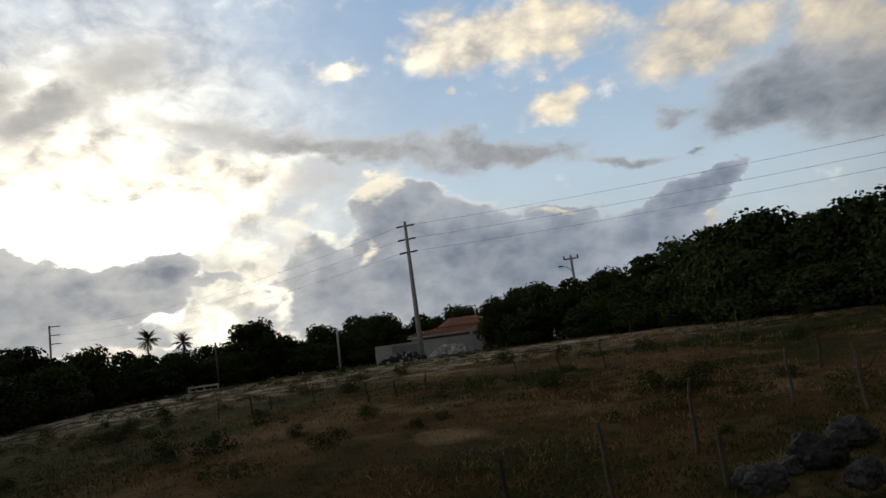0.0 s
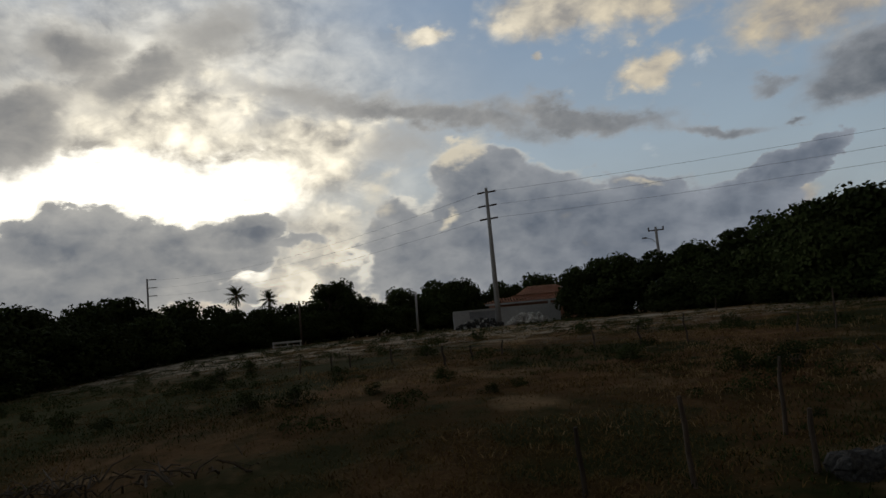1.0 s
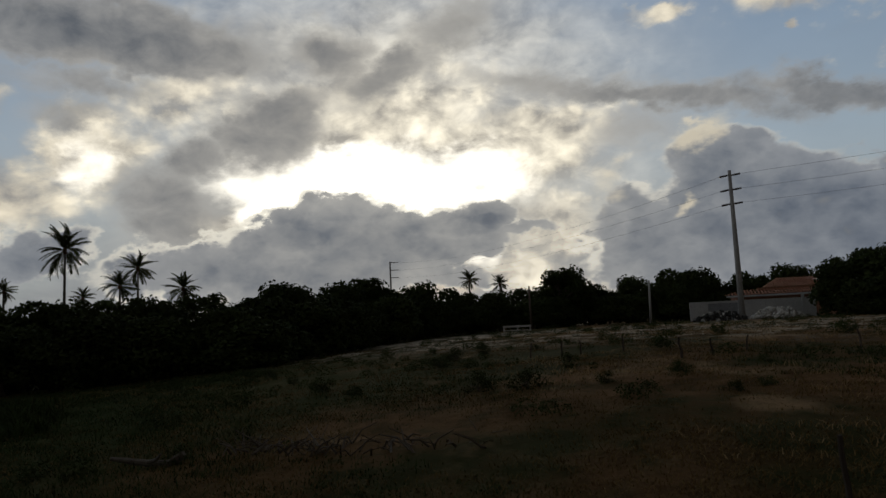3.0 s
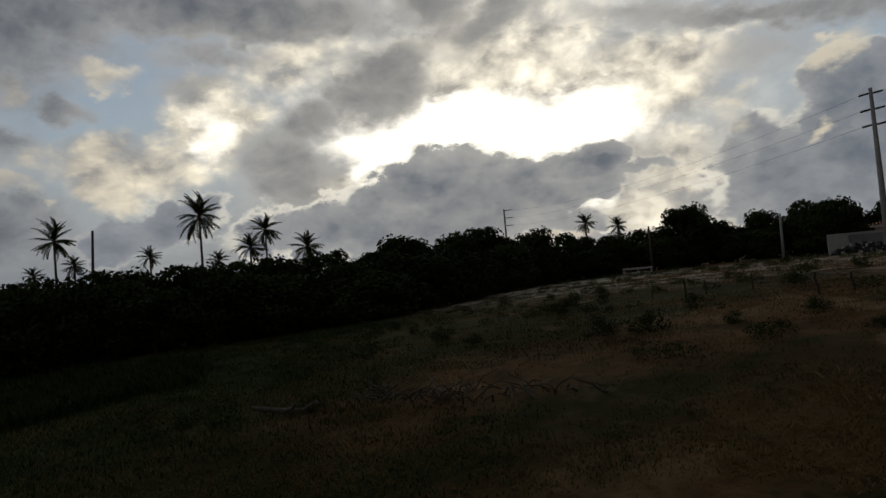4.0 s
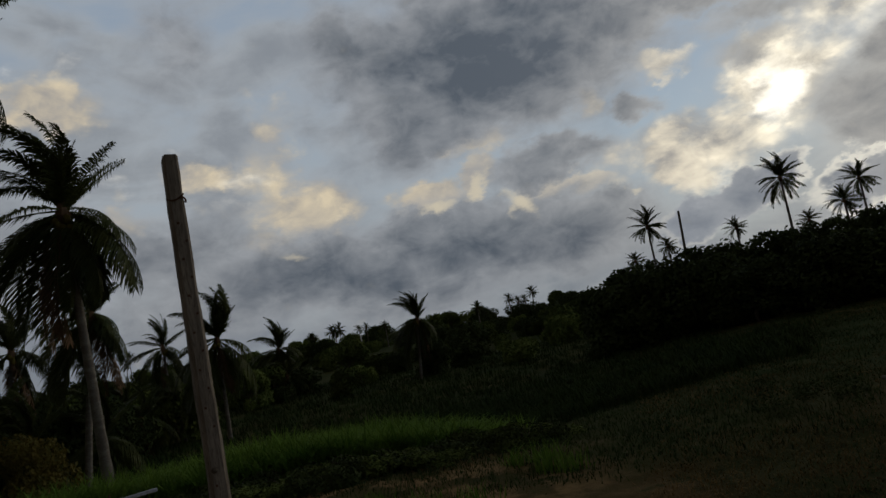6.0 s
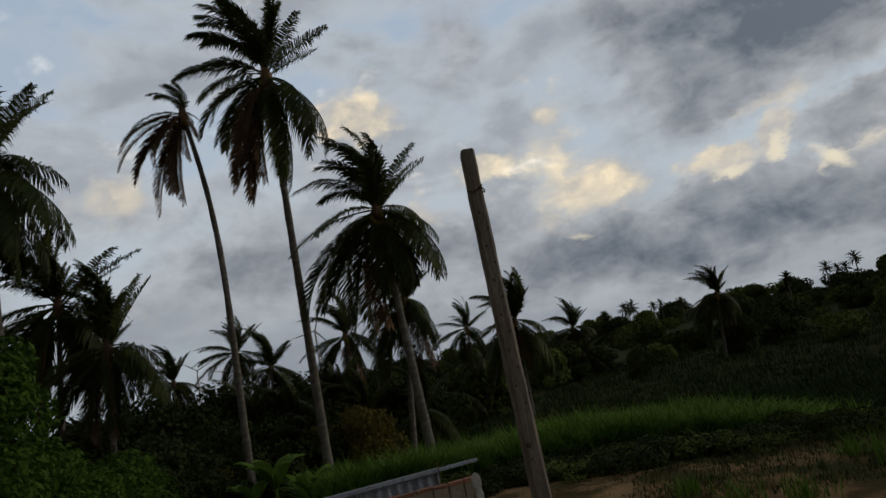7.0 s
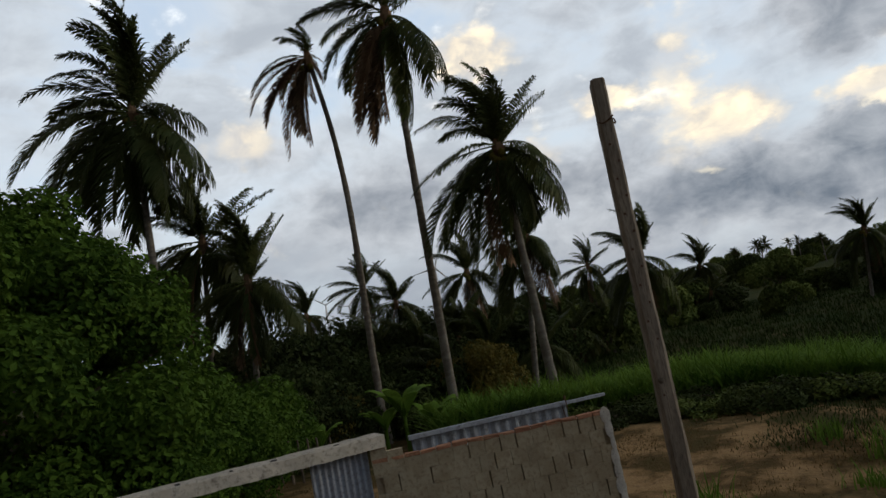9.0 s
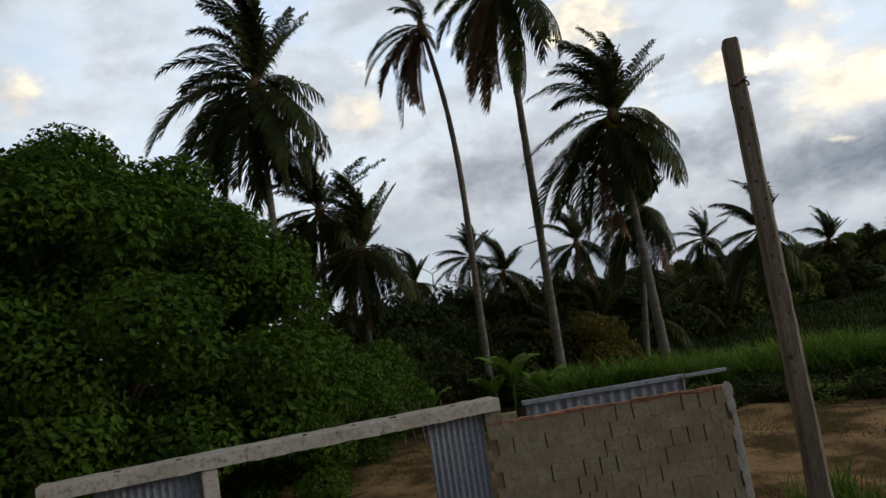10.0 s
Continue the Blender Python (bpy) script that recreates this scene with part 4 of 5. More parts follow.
def build_power_line():
    ax, ay = polar(2.81, 62.0)
    az = z_at(ax, ay)
    high = EYE + 62 * math.tan(radians(10.68)) - az
    turn = 12.0
    big = thing("utility_pole", pose(ax, ay, az, 0, 0, turn), "tall pale concrete utility pole with three tiers of insulators", "utility pole")
    tapered_pole(big, high, 0.27, 0.13, POLE_CONCRETE)
    ends = []
    for n, el in enumerate((10.33, 9.25, 8.2)):
        z = EYE + 62 * math.tan(radians(el)) - az
        part("bracket", bm_mesh("bracket", block(-0.2, 0.2, -0.04, 0.04, z - 0.06, z + 0.06, 0.01), STEEL), big, "steel bracket")
        for side in (-1, 1):
            tip = (side * 0.82, 0, z + 0.02 - 0.12 * (side < 0) + 0.06 * (side > 0))
            insulator(big, (side * 0.17, 0, z), tip)
            ends.append((n, side, big.matrix_basis @ Vector(tip)))
    # the next pole of the line, behind the wood
    cx, cy = polar(29.54, 150)
    cz = z_at(cx, cy)
    top = EYE + 150 * math.tan(radians(5.5)) - cz
    far = thing("utility_pole", pose(cx, cy, cz, 0, 0, 25), "distant utility pole with side arms above the wood", "utility pole")
    tapered_pole(far, top, 0.24, 0.16, POLE_CONCRETE)
    for n in range(3):
        z = top - 0.25 - 1.6 * n
        part("arm", bm_mesh("arm", block(0.1, 1.7, -0.08, 0.08, z - 0.08, z + 0.08, 0.02), POLE_CONCRETE), far)
    for n, side, p in ends:
        if side < 0:
            wire(p, (cx + 1.4, cy + 0.6, cz + top - 0.3 - 1.6 * n), (1.75, 1.35, 1.4)[n], "power cables")
        else:
            q = polar(-58, 47)
            el = (8.88, 7.96, 7.18)[n]
            wire(p, (q[0], q[1], EYE + 47 * math.tan(radians(el))), 0.5, "power cables")
    # the lower line's poles
    bx, by = polar(-10.05, 72)
    bz = z_at(bx, by)
    high = EYE + 72 * math.tan(radians(6.05)) - bz
    small = thing("utility_pole", pose(bx, by, bz, 0, 0, -8), "slim dark utility pole with a crossarm and a street light arm", "utility pole")
    tapered_pole(small, high, 0.2, 0.12, POLE_CONCRETE)
    part("crossarm", bm_mesh("crossarm", block(-0.75, 0.75, -0.05, 0.05, high - 0.35, high - 0.23, 0.01), STAKE_WOOD), small, "dark wooden crossarm")
    for x in (-0.68, 0.02, 0.68):
        insulator(small, (x, 0, high - 0.23), (x, 0, high + 0.05))
    part("lamp_arm", mesh_of("lamp_arm", *tube([(-0.05, 0, high - 1.6), (-0.5, 0, high - 1.1), (-0.95, 0, high - 0.95)], [0.03, 0.03, 0.03], 6), STEEL), small)
    part("lamp_head", bm_mesh("lamp_head", block(-1.4, -0.9, -0.1, 0.1, high - 1.0, high - 0.86, 0.04), STEEL), small)
    dx, dy = polar(9.31, 72)
    post = thing("utility_pole", pose(dx, dy, z_at(dx, dy), 0, 1.0, 0), "short plain pole beside the dirt road", "utility pole")
    tapered_pole(post, 4.1, 0.13, 0.09, POLE_CONCRETE)
    ex, ey = polar(18.5, 68)
    post = thing("utility_pole", pose(ex, ey, z_at(ex, ey)), "dark wooden pole standing before the wood", "utility pole")
    tapered_pole(post, EYE + 68 * math.tan(radians(3.0)) - z_at(ex, ey), 0.12, 0.08, STAKE_WOOD)
    sx, sy = polar(61.2, 66)
    post = thing("bare_trunk", pose(sx, sy, z_at(sx, sy), -2, 3, 0), "bare dead palm trunk standing above the wood", "dead trunk")
    part("trunk", mesh_of("trunk", *tube([(0, 0, -0.3), (0.1, 0, 4), (0, 0, 9.5)], [0.16, 0.13, 0.1], 7, 0.1, 4), BARK), post)
    tx, ty = polar(87.1, 120)
    post = thing("utility_pole", pose(tx, ty, z_at(tx, ty)), "pale thin pole on the far hillside", "utility pole")
    tapered_pole(post, EYE + 120 * math.tan(radians(1.25)) - z_at(tx, ty), 0.16, 0.12, WHITE_PAINT)


# ---- house, wall and rubble across the field ----
def build_house():
    # the yard wall faces the camera; local x runs along it to the right
    a, b = polar(6.42, 68.5), polar(-2.1, 71.5)
    m = along(a, b, z_at(*a) - 0.1)
    long = math.dist(a, b)
    yard = thing("yard_wall", m, "long plain whitewashed yard wall with a closed grey gate", "wall")
    part("wall", bm_mesh("wall", block(0, 1.6, 0, 0.18, -0.3, 1.85, 0.01), HOUSE_WALL), yard)
    part("wall", bm_mesh("wall", block(4.2, long, 0, 0.18, -0.3, 1.87, 0.01), HOUSE_WALL), yard)
    part("lintel", bm_mesh("lintel", block(1.6, 4.2, 0.002, 0.176, 1.66, 1.85, 0.005), HOUSE_WALL), yard)
    gate = part("gate", bm_mesh("gate", block(1.62, 4.18, 0.05, 0.11, -0.2, 1.65, 0.005), GATE_PAINT), yard, "flat grey sheet-metal gate")
    for n in range(5):
        x = 1.95 + 0.47 * n
        part("rib", bm_mesh("rib", block(x, x + 0.04, 0.03, 0.052, -0.1, 1.6), GATE_PAINT), gate)
    part("pillar", bm_mesh("pillar", block(long - 1.2, long - 0.95, -0.05, 0.0, -0.2, 2.3, 0.01), HOUSE_WALL), yard)
    # the house behind it
    a, b = polar(3.4, 74), polar(-5.5, 76)
    m = along(a, b, z_at(*a))
    long = math.dist(a, b)
    house = thing("house", m, "low house with an ochre wall under a red clay tile roof", "house")
    part("wall", bm_mesh("wall", block(0.5, long, 0.5, 7.0, -0.3, 2.35, 0.02), HOUSE_BACK), house)
    # the lower veranda roof and the main roof, in courses of tiles
    def roof(x0, x1, y0, z0, y1, z1, skew):
        bm = bmesh.new()
        rows = 7
        for r in range(rows):
            s0, s1 = r / rows, (r + 1) / rows + 0.03
            for c in range(int((x1 - x0) / 0.3)):
                x = x0 + c * 0.3 + skew * s0
                corners = [(x, y0 + (y1 - y0) * s0, z0 + (z1 - z0) * s0 + 0.05), (x + 0.15, y0 + (y1 - y0) * s0, z0 + (z1 - z0) * s0 + 0.13), (x + 0.3, y0 + (y1 - y0) * s0, z0 + (z1 - z0) * s0 + 0.05),
                           (x + 0.3, y0 + (y1 - y0) * s1, z0 + (z1 - z0) * s1), (x + 0.15, y0 + (y1 - y0) * s1, z0 + (z1 - z0) * s1 + 0.08), (x, y0 + (y1 - y0) * s1, z0 + (z1 - z0) * s1)]
                v = [bm.verts.new(p) for p in corners]
                bm.faces.new((v[0], v[1], v[4], v[5]))
                bm.faces.new((v[1], v[2], v[3], v[4]))
        return bm
    part("roof", bm_mesh("roof", roof(-0.6, long - 0.3, -0.3, 2.2, 2.6, 2.75, 2.2), TILE), house, "red clay tile veranda roof")
    part("roof", bm_mesh("roof", roof(3.2, long + 0.3, 2.4, 2.9, 5.4, 3.85, 1.8), TILE), house, "red clay tile main roof")
    part("fascia", bm_mesh("fascia", block(2.6, long, 2.5, 2.62, 2.7, 2.95, 0.01), HOUSE_BACK), house)
    part("fascia", bm_mesh("fascia", block(-0.5, long, -0.28, -0.2, 2.05, 2.22, 0.01), HOUSE_WALL), house, "pale eave board")


def stone_mesh(name, seed, mat, flat=0.7, detail=2):
    bm = bmesh.new()
    bmesh.ops.create_icosphere(bm, subdivisions=detail, radius=1.0)
    for v in bm.verts:
        n = noise.noise(v.co * 1.3 + Vector((seed * 3.1, seed, 0))) * 0.5 + abs(noise.noise(v.co * 3.0 + Vector((seed, 0, 0)))) * 0.3 + abs(noise.noise(v.co * 7.0 + Vector((0, seed, 0)))) * 0.12
        v.co *= 1.0 + n
        v.co.z *= flat
    return bm_mesh(name, bm, mat)


def build_rubble():
    pale = [stone_mesh("stone", n, STONE, 0.7, 1) for n in range(5)]
    dark = [stone_mesh("stone", n + 9, STONE_DARK, 0.7, 1) for n in range(4)]
    rng = random.Random(21)
    for label, az0, az1, d, meshes, high, count in (("heap of broken pale stones before the yard wall", 2.3, -1.3, 61.0, pale, 0.95, 250), ("heap of dark rubble and cuttings before the yard wall", 6.2, 2.3, 62.0, dark + pale[:1], 0.75, 200)):
        x0, y0 = polar((az0 + az1) / 2, d)
        heap = thing("rubble_heap", pose(x0, y0, z_at(x0, y0)), label, "rubble heap")
        half = d * radians(abs(az0 - az1)) / 2
        for n in range(count):
            u, v = rng.uniform(-1, 1), rng.uniform(-1, 1)
            h = high * max(0, 1 - abs(u) ** 2.5) * (1 - v * v)
            s = rng.uniform(0.07, 0.19)
            part("stone", rng.choice(meshes), heap, m=pose(u * half, v * 1.3, h * rng.uniform(0.6, 1.0) + s * 0.2, rng.uniform(0, 360), rng.uniform(0, 360), 0) @ Matrix.Scale(s, 4))


# ---- the field's things ----
STAKES = [(3.37, 11.07, 1.13), (8.75, 22.53, 1.23), (5.68, 12.78, 1.01), (1.7, 9.28, 1.12), (3.14, 9.34, 0.76), (7.96, 16.13, 0.73), (6.33, 11.61, 1.07), (1.72, 22.35, 0.66), (4.45, 22.43, 0.9), (11.1, 45.72, 0.78), (7.63, 22.41, 0.57), (24.52, 51.12, 1), (3.17, 23.05, 0.64), (-2.91, 22.23, 0.62), (-5.01, 24.47, 0.51), (-6.22, 23.51, 0.51), (-6.85, 23.33, 0.5), (-8.06, 23.79, 0.5), (-2.09, 23.08, 0.5), (-1.16, 23.64, 0.5), (9.25, 68.43, 0.81), (21.2, 67.76, 0.85), (5.68, 64.95, 0.76), (0.38, 9.37, 0.86)]
SHRUBS = [(-1.17, 16.38, 0.26), (-0.49, 16.72, 0.24), (5.34, 16.07, 0.68), (4.28, 16.12, 0.53), (-3.91, 25.28, 0.45), (-4.02, 17.43, 0.31), (-3, 16.87, 0.2), (7.09, 15.76, 0.34), (5.51, 14.66, 0.25), (3.35, 22.72, 0.33), (-2.6, 19.28, 0.39), (-7.07, 16.69, 0.51), (-5.91, 16.93, 0.5), (4.15, 11.96, 0.2), (0.26, 24.52, 0.23), (-6.15, 21.76, 0.32)]
ROCKS = [(5.25, 10.26, 0.39), (4.44, 9.67, 0.42), (3.52, 9.21, 0.35), (4.02, 9.51, 0.21), (4.63, 8.88, 0.3)]


def build_field():
    rng = random.Random(31)
    for n, (x, y, high) in enumerate(STAKES):
        root = thing("fence_stake", pose(x, y, z_at(x, y), rng.uniform(-5, 5), rng.uniform(-6, 6), rng.uniform(0, 360)), "thin crooked dry wooden fence stake standing in the field", "fence stake", "field fence stakes")
        r = 0.026 + 0.01 * rng.random()
        k = rng.uniform(-0.03, 0.03)
        part("shaft", mesh_of("shaft", *tube([(0, 0, -0.2), (k, 0.02, high * 0.35), (-k, k, high * 0.7), (k * 0.5, 0, high)], [r * 1.15, r, r * 0.95, r * 0.75], 7, 0.14, n), STAKE_WOOD), root)
        if n in (2, 6):
            part("branch_stub", mesh_of("branch_stub", *tube([(0, 0, high * 0.55), (0.16, 0.05, high * 0.62), (0.3, 0.02, high * 0.78)], [0.025, 0.02, 0.01], 5), STAKE_WOOD), root)
    small = [broad_tree_meshes(140 + n, 0.95, 1.0, 0.0, 14, 0.34, 900, 0.055, m) for n, m in enumerate((LEAF_FAR, LEAF_FAR, LEAF_FAR))]
    for n, (x, y, r) in enumerate(SHRUBS):
        broad_tree(small[n % 3], x, y, r, rng.uniform(0, 360), "low dark green shrub growing in the dry field", "shrub", "field shrubs", "field_shrub", rng.uniform(0.7, 1.1))
    for n in range(26):
        x, y = polar(rng.uniform(-30, 42), rng.uniform(16, 52))
        broad_tree(small[n % 3], x, y, rng.uniform(0.25, 0.55), rng.uniform(0, 360), "low dark green shrub growing in the dry field", "shrub", "field shrubs", "field_shrub", rng.uniform(0.7, 1.2))
    for n, (x, y, r) in enumerate(ROCKS):
        thing("boulder", pose(x, y, z_at(x, y) + r * 0.25, 0, 0, n * 70) @ Matrix.Scale(r * 0.72, 4), "dark rough boulder lying in the dry grass", "boulder", "field boulders", me=stone_mesh("boulder", n + 30, STONE_DARK, 0.8, 4))
    # a white rail before the wood
    a, b = polar(20.75, 62), polar(18.5, 62)
    rail = thing("low_rail", along(a, b, z_at(*a)), "low white-painted timber rail before the wood", "rail")
    long = math.dist(a, b)
    part("board", bm_mesh("board", block(0, long, -0.03, 0.03, 0.42, 0.58, 0.01), WHITE_PAINT), rail)
    part("board", bm_mesh("board", block(0, long, -0.028, 0.028, 0.12, 0.2, 0.01), WHITE_PAINT), rail)
    for x in (0.05, long / 2, long - 0.15):
        part("post", bm_mesh("post", block(x, x + 0.1, 0.031, 0.1, -0.2, 0.6, 0.01), WHITE_PAINT), rail)
    # a fallen trunk and a heap of cut branches
    x, y = polar(48.0, 15.5)
    log = thing("fallen_log", pose(x, y, z_at(x, y) + 0.06, 0, 0, 30) @ Matrix.Scale(0.62, 4), "grey fallen tree branch lying in the grass", "log")
    part("stem", mesh_of("stem", *tube([(-1.0, 0, 0.25), (-0.5, 0.05, 0.15), (0.1, -0.02, 0.05), (0.8, 0.1, 0.02)], [0.06, 0.1, 0.11, 0.09], 8, 0.12, 2), BARK), log)
    part("fork", mesh_of("fork", *tube([(0.1, 0, 0.05), (0.5, -0.35, 0.2), (0.7, -0.6, 0.4)], [0.08, 0.06, 0.03], 7, 0.12, 3), BARK), log)
    part("stump_end", mesh_of("stump_end", *tube([(0.7, 0.1, -0.1), (1.0, 0.15, 0.1), (1.2, 0.1, 0.28)], [0.14, 0.17, 0.1], 8, 0.2, 5), BARK_DARK), log)
    heap_mid = polar(32, 13.4)
    heap = thing("brush_heap", pose(*heap_mid, z_at(*heap_mid), 0, 0, 12), "long heap of dry cut branches and twigs", "brush heap")
    for n in range(130):
        px, py = rng.uniform(-2.6, 2.6), rng.uniform(-0.6, 0.6)
        a, l, up = rng.uniform(0, 6.3), rng.uniform(0.2, 0.65), rng.uniform(0.0, 0.6)
        q = (px + l * math.cos(a), py + l * math.sin(a), 0.05 + up * l)
        mid = ((px + q[0]) / 2 + rng.uniform(-0.1, 0.1), (py + q[1]) / 2, q[2] / 2 + rng.uniform(0.0, 0.12))
        r = rng.uniform(0.006, 0.026)
        part("branch", mesh_of("branch", *tube([(px, py, 0.0), mid, q], [r, r * 0.8, r * 0.4], 5, 0.1, n), BARK if n % 9 == 0 else BARK_DARK), heap)


def blades(rng, places, high, wide, lean, per, segments=2, spread=0.12):
    """Grass blades: per blades at each place, bending over."""
    n = len(places) * per
    p = np.repeat(np.asarray(places), per, 0) + np.c_[rng.normal(size=(n, 2)) * spread, np.zeros(n)]
    h = np.repeat(np.broadcast_to(high, len(places)), per) * rng.uniform(0.55, 1.15, n)
    a = rng.uniform(0, 2 * np.pi, n)
    out = np.c_[np.cos(a), np.sin(a), np.zeros(n)]
    side = np.c_[-np.sin(a), np.cos(a), np.zeros(n)]
    bend = lean * rng.uniform(0.2, 1.0, n)
    rows = []
    for s in range(segments + 1):
        k = s / segments
        c = p + out * (bend * h * k ** 2)[:, None] + np.c_[np.zeros((n, 2)), h * (k - 0.28 * bend * k ** 2.5)]
        w = wide * (1 - k ** 1.5) if s < segments else 0
        rows.append(c - side * w if w else c)
        if w:
            rows.append(c + side * w)
    verts = np.stack(rows, 1)
    m = verts.shape[1]
    base = np.arange(n)[:, None] * m
    faces = []
    for s in range(segments - 1):
        faces.append(base + [2 * s, 2 * s + 1, 2 * s + 3, 2 * s + 2])
    quads = np.concatenate(faces).tolist() if faces else []
    tris = (base + [2 * (segments - 1), 2 * (segments - 1) + 1, 2 * segments]).tolist()
    return verts.reshape(-1, 3).tolist(), quads + tris


def spots(rng, count, az0, az1, d0, d1, power=1.0):
    az = np.radians(rng.uniform(az0, az1, count))
    d = d0 + (d1 - d0) * rng.uniform(0, 1, count) ** power
    x, y = -d * np.sin(az), d * np.cos(az)
    return x, y, ground(x, y) + bumps(x, y)


def build_grass():
    rng = np.random.default_rng(6)
    x, y, z = spots(rng, 20000, -36, 66, 8.5, 44, 1.1)
    keep = np.sin(x * 0.55 + 1.7 * np.sin(y * 0.4)) * np.sin(y * 0.5 + x * 0.2) + rng.normal(size=len(x)) * 0.35 > -0.3
    v, f = blades(rng, np.c_[x, y, z][keep], 0.1, 0.008, 2.4, 10, 2, 0.22)
    thing("dry_grass", Matrix(), "short dry straw-coloured grass tufts over the field", "grass", kind="stuff", me=mesh_of("dry_grass", v, f, DRY_GRASS))
    # taller straw in tufts, and low dark weeds between
    x, y, z = spots(rng, 4600, -36, 22, 11, 60, 0.8)
    keep = np.sin(x * 0.42 + 1.1 * np.sin(y * 0.31) + 0.7) * np.sin(y * 0.44 - x * 0.15 + 1.0) + rng.normal(size=len(x)) * 0.3 > 0.1
    v, f = blades(rng, np.c_[x, y, z][keep], 0.15, 0.009, 1.9, 12, 2, 0.2)
    thing("straw_tufts", Matrix(), "pale straw tufts standing over the field", "grass", kind="stuff", me=mesh_of("straw_tufts", v, f, STRAW))
    x, y, z = spots(rng, 1500, -36, 58, 14, 62, 0.9)
    keep = np.sin(x * 0.36 + 1.6 * np.sin(y * 0.27)) * np.sin(y * 0.33 + x * 0.21 + 2.0) + rng.normal(size=len(x)) * 0.3 > 0.12
    middle = np.c_[x, y, z + 0.08][keep]
    half = rng.uniform(0.12, 0.4, (len(middle), 1)) * np.array([[1.0, 1.0, 0.55]])
    v, f = leaf_cloud(rng, middle, half, 90000, 0.03, 0.5)
    thing("field_weeds", Matrix(), "low dark green weeds scattered through the field", "weeds", kind="stuff", me=mesh_of("field_weeds", v, f, LEAF_FAR))
    # olive clumps through the dry field
    x, y, z = spots(rng, 9000, -36, 62, 8.5, 44, 1.0)
    keep = np.sin(x * 0.31 + 1.3 * np.sin(y * 0.23) + 2.0) * np.sin(y * 0.37 + x * 0.17) + rng.normal(size=len(x)) * 0.2 > 0.32
    v, f = blades(rng, np.c_[x, y, z][keep], 0.11, 0.009, 2.0, 12, 2, 0.22)
    thing("green_grass", Matrix(), "scattered clumps of olive green grass in the dry field", "grass", kind="stuff", me=mesh_of("green_grass", v, f, GREEN_GRASS))
    x, y, z = spots(rng, 5000, 40, 92, 13, 40, 1.0)
    v, f = blades(rng, np.c_[x, y, z], 0.18, 0.01, 1.8, 9, 2, 0.28)
    thing("green_grass", Matrix(), "rough green grass in the hollow below the wood", "grass", kind="stuff", me=mesh_of("green_grass", v, f, GREEN_GRASS))
    x, y, z = spots(rng, 3600, 76, 133, 9.5, 21, 1.0)
    keep = np.sin(x * 1.1 + y * 0.4) * np.sin(y * 0.9 - x * 0.3) + rng.normal(size=len(x)) * 0.3 > 0.25
    v, f = blades(rng, np.c_[x, y, z][keep], 0.11, 0.006, 2.2, 12, 2, 0.25)
    thing("dry_grass", Matrix(), "sparse dry grass on the sandy yard edge", "grass", kind="stuff", me=mesh_of("dry_grass", v, f, DRY_GRASS))
    # the band of tall cane-like grass
    places = []
    for count, az0, az1, d0, d1 in ((3000, 75, 115.5, 20.3, 26.5),):
        x, y, z = spots(rng, count, az0, az1, d0, d1)
        places.append(np.c_[x, y, z])
    places = np.concatenate(places)
    turn = np.degrees(np.arctan2(-places[:, 0], places[:, 1]))
    keep = rng.uniform(0, 1, len(places)) < np.clip((turn - 76.5) / 11, 0.05, 1.0)
    places, turn = places[keep], turn[keep]
    tall = 1.12 * np.clip((turn - 66) / 22, 0.25, 1.0) * (0.85 + 0.2 * np.sin(places[:, 0] * 0.9) * np.sin(places[:, 1] * 0.7))
    v, f = blades(rng, places, tall * 1.45, 0.044, 1.25, 9, 4, 0.22)
    thing("tall_grass", Matrix(), "band of tall bright green cane-like grass", "tall grass", kind="stuff", me=mesh_of("tall_grass", v, f, CANE))
    x, y, z = spots(rng, 7000, 60, 122, 28, 80)
    v, f = blades(rng, np.c_[x, y, z], 0.5, 0.03, 1.2, 6, 2, 0.3)
    thing("meadow_grass", Matrix(), "rough dull green meadow below the hillside", "grass", kind="stuff", me=mesh_of("meadow_grass", v, f, GREEN_GRASS))
    x, y, z = spots(rng, 2000, 54, 82, 24, 34)
    v, f = blades(rng, np.c_[x, y, z], 0.55, 0.022, 1.1, 8, 3, 0.25)
    thing("green_grass", Matrix(), "strip of knee-high green grass running up to the wood", "grass", kind="stuff", me=mesh_of("green_grass", v, f, GREEN_GRASS))
    # weeds before the cane and near the post
    for az, d, high, per in ((74.2, 14.6, 0.7, 90), (72.5, 14.2, 0.5, 60), (76.5, 15.2, 0.5, 60), (84.5, 12.2, 0.6, 70), (97.5, 9.9, 0.6, 80), (95.0, 9.4, 0.4, 40), (99.0, 9.5, 0.5, 70), (88.0, 13.5, 0.4, 60), (80.5, 12.5, 0.45, 70), (86.0, 10.8, 0.35, 50)):
        px, py = polar(az, d)
        v, f = blades(rng, [(0, 0, 0)], high, 0.014, 0.8, per, 3, 0.16)
        thing("grass_tuft", pose(px, py, z_at(px, py)), "loose tuft of long green grass on sandy ground", "grass tuft", "grass tufts", me=mesh_of("grass_tuft", v, f, CANE))


# ---- the gate and brick wall near the camera ----
WALL_END, WALL_START, BEAM_END = (-8.86, -2.06), (-7.56, -4.69), (-3.74, -7.72)


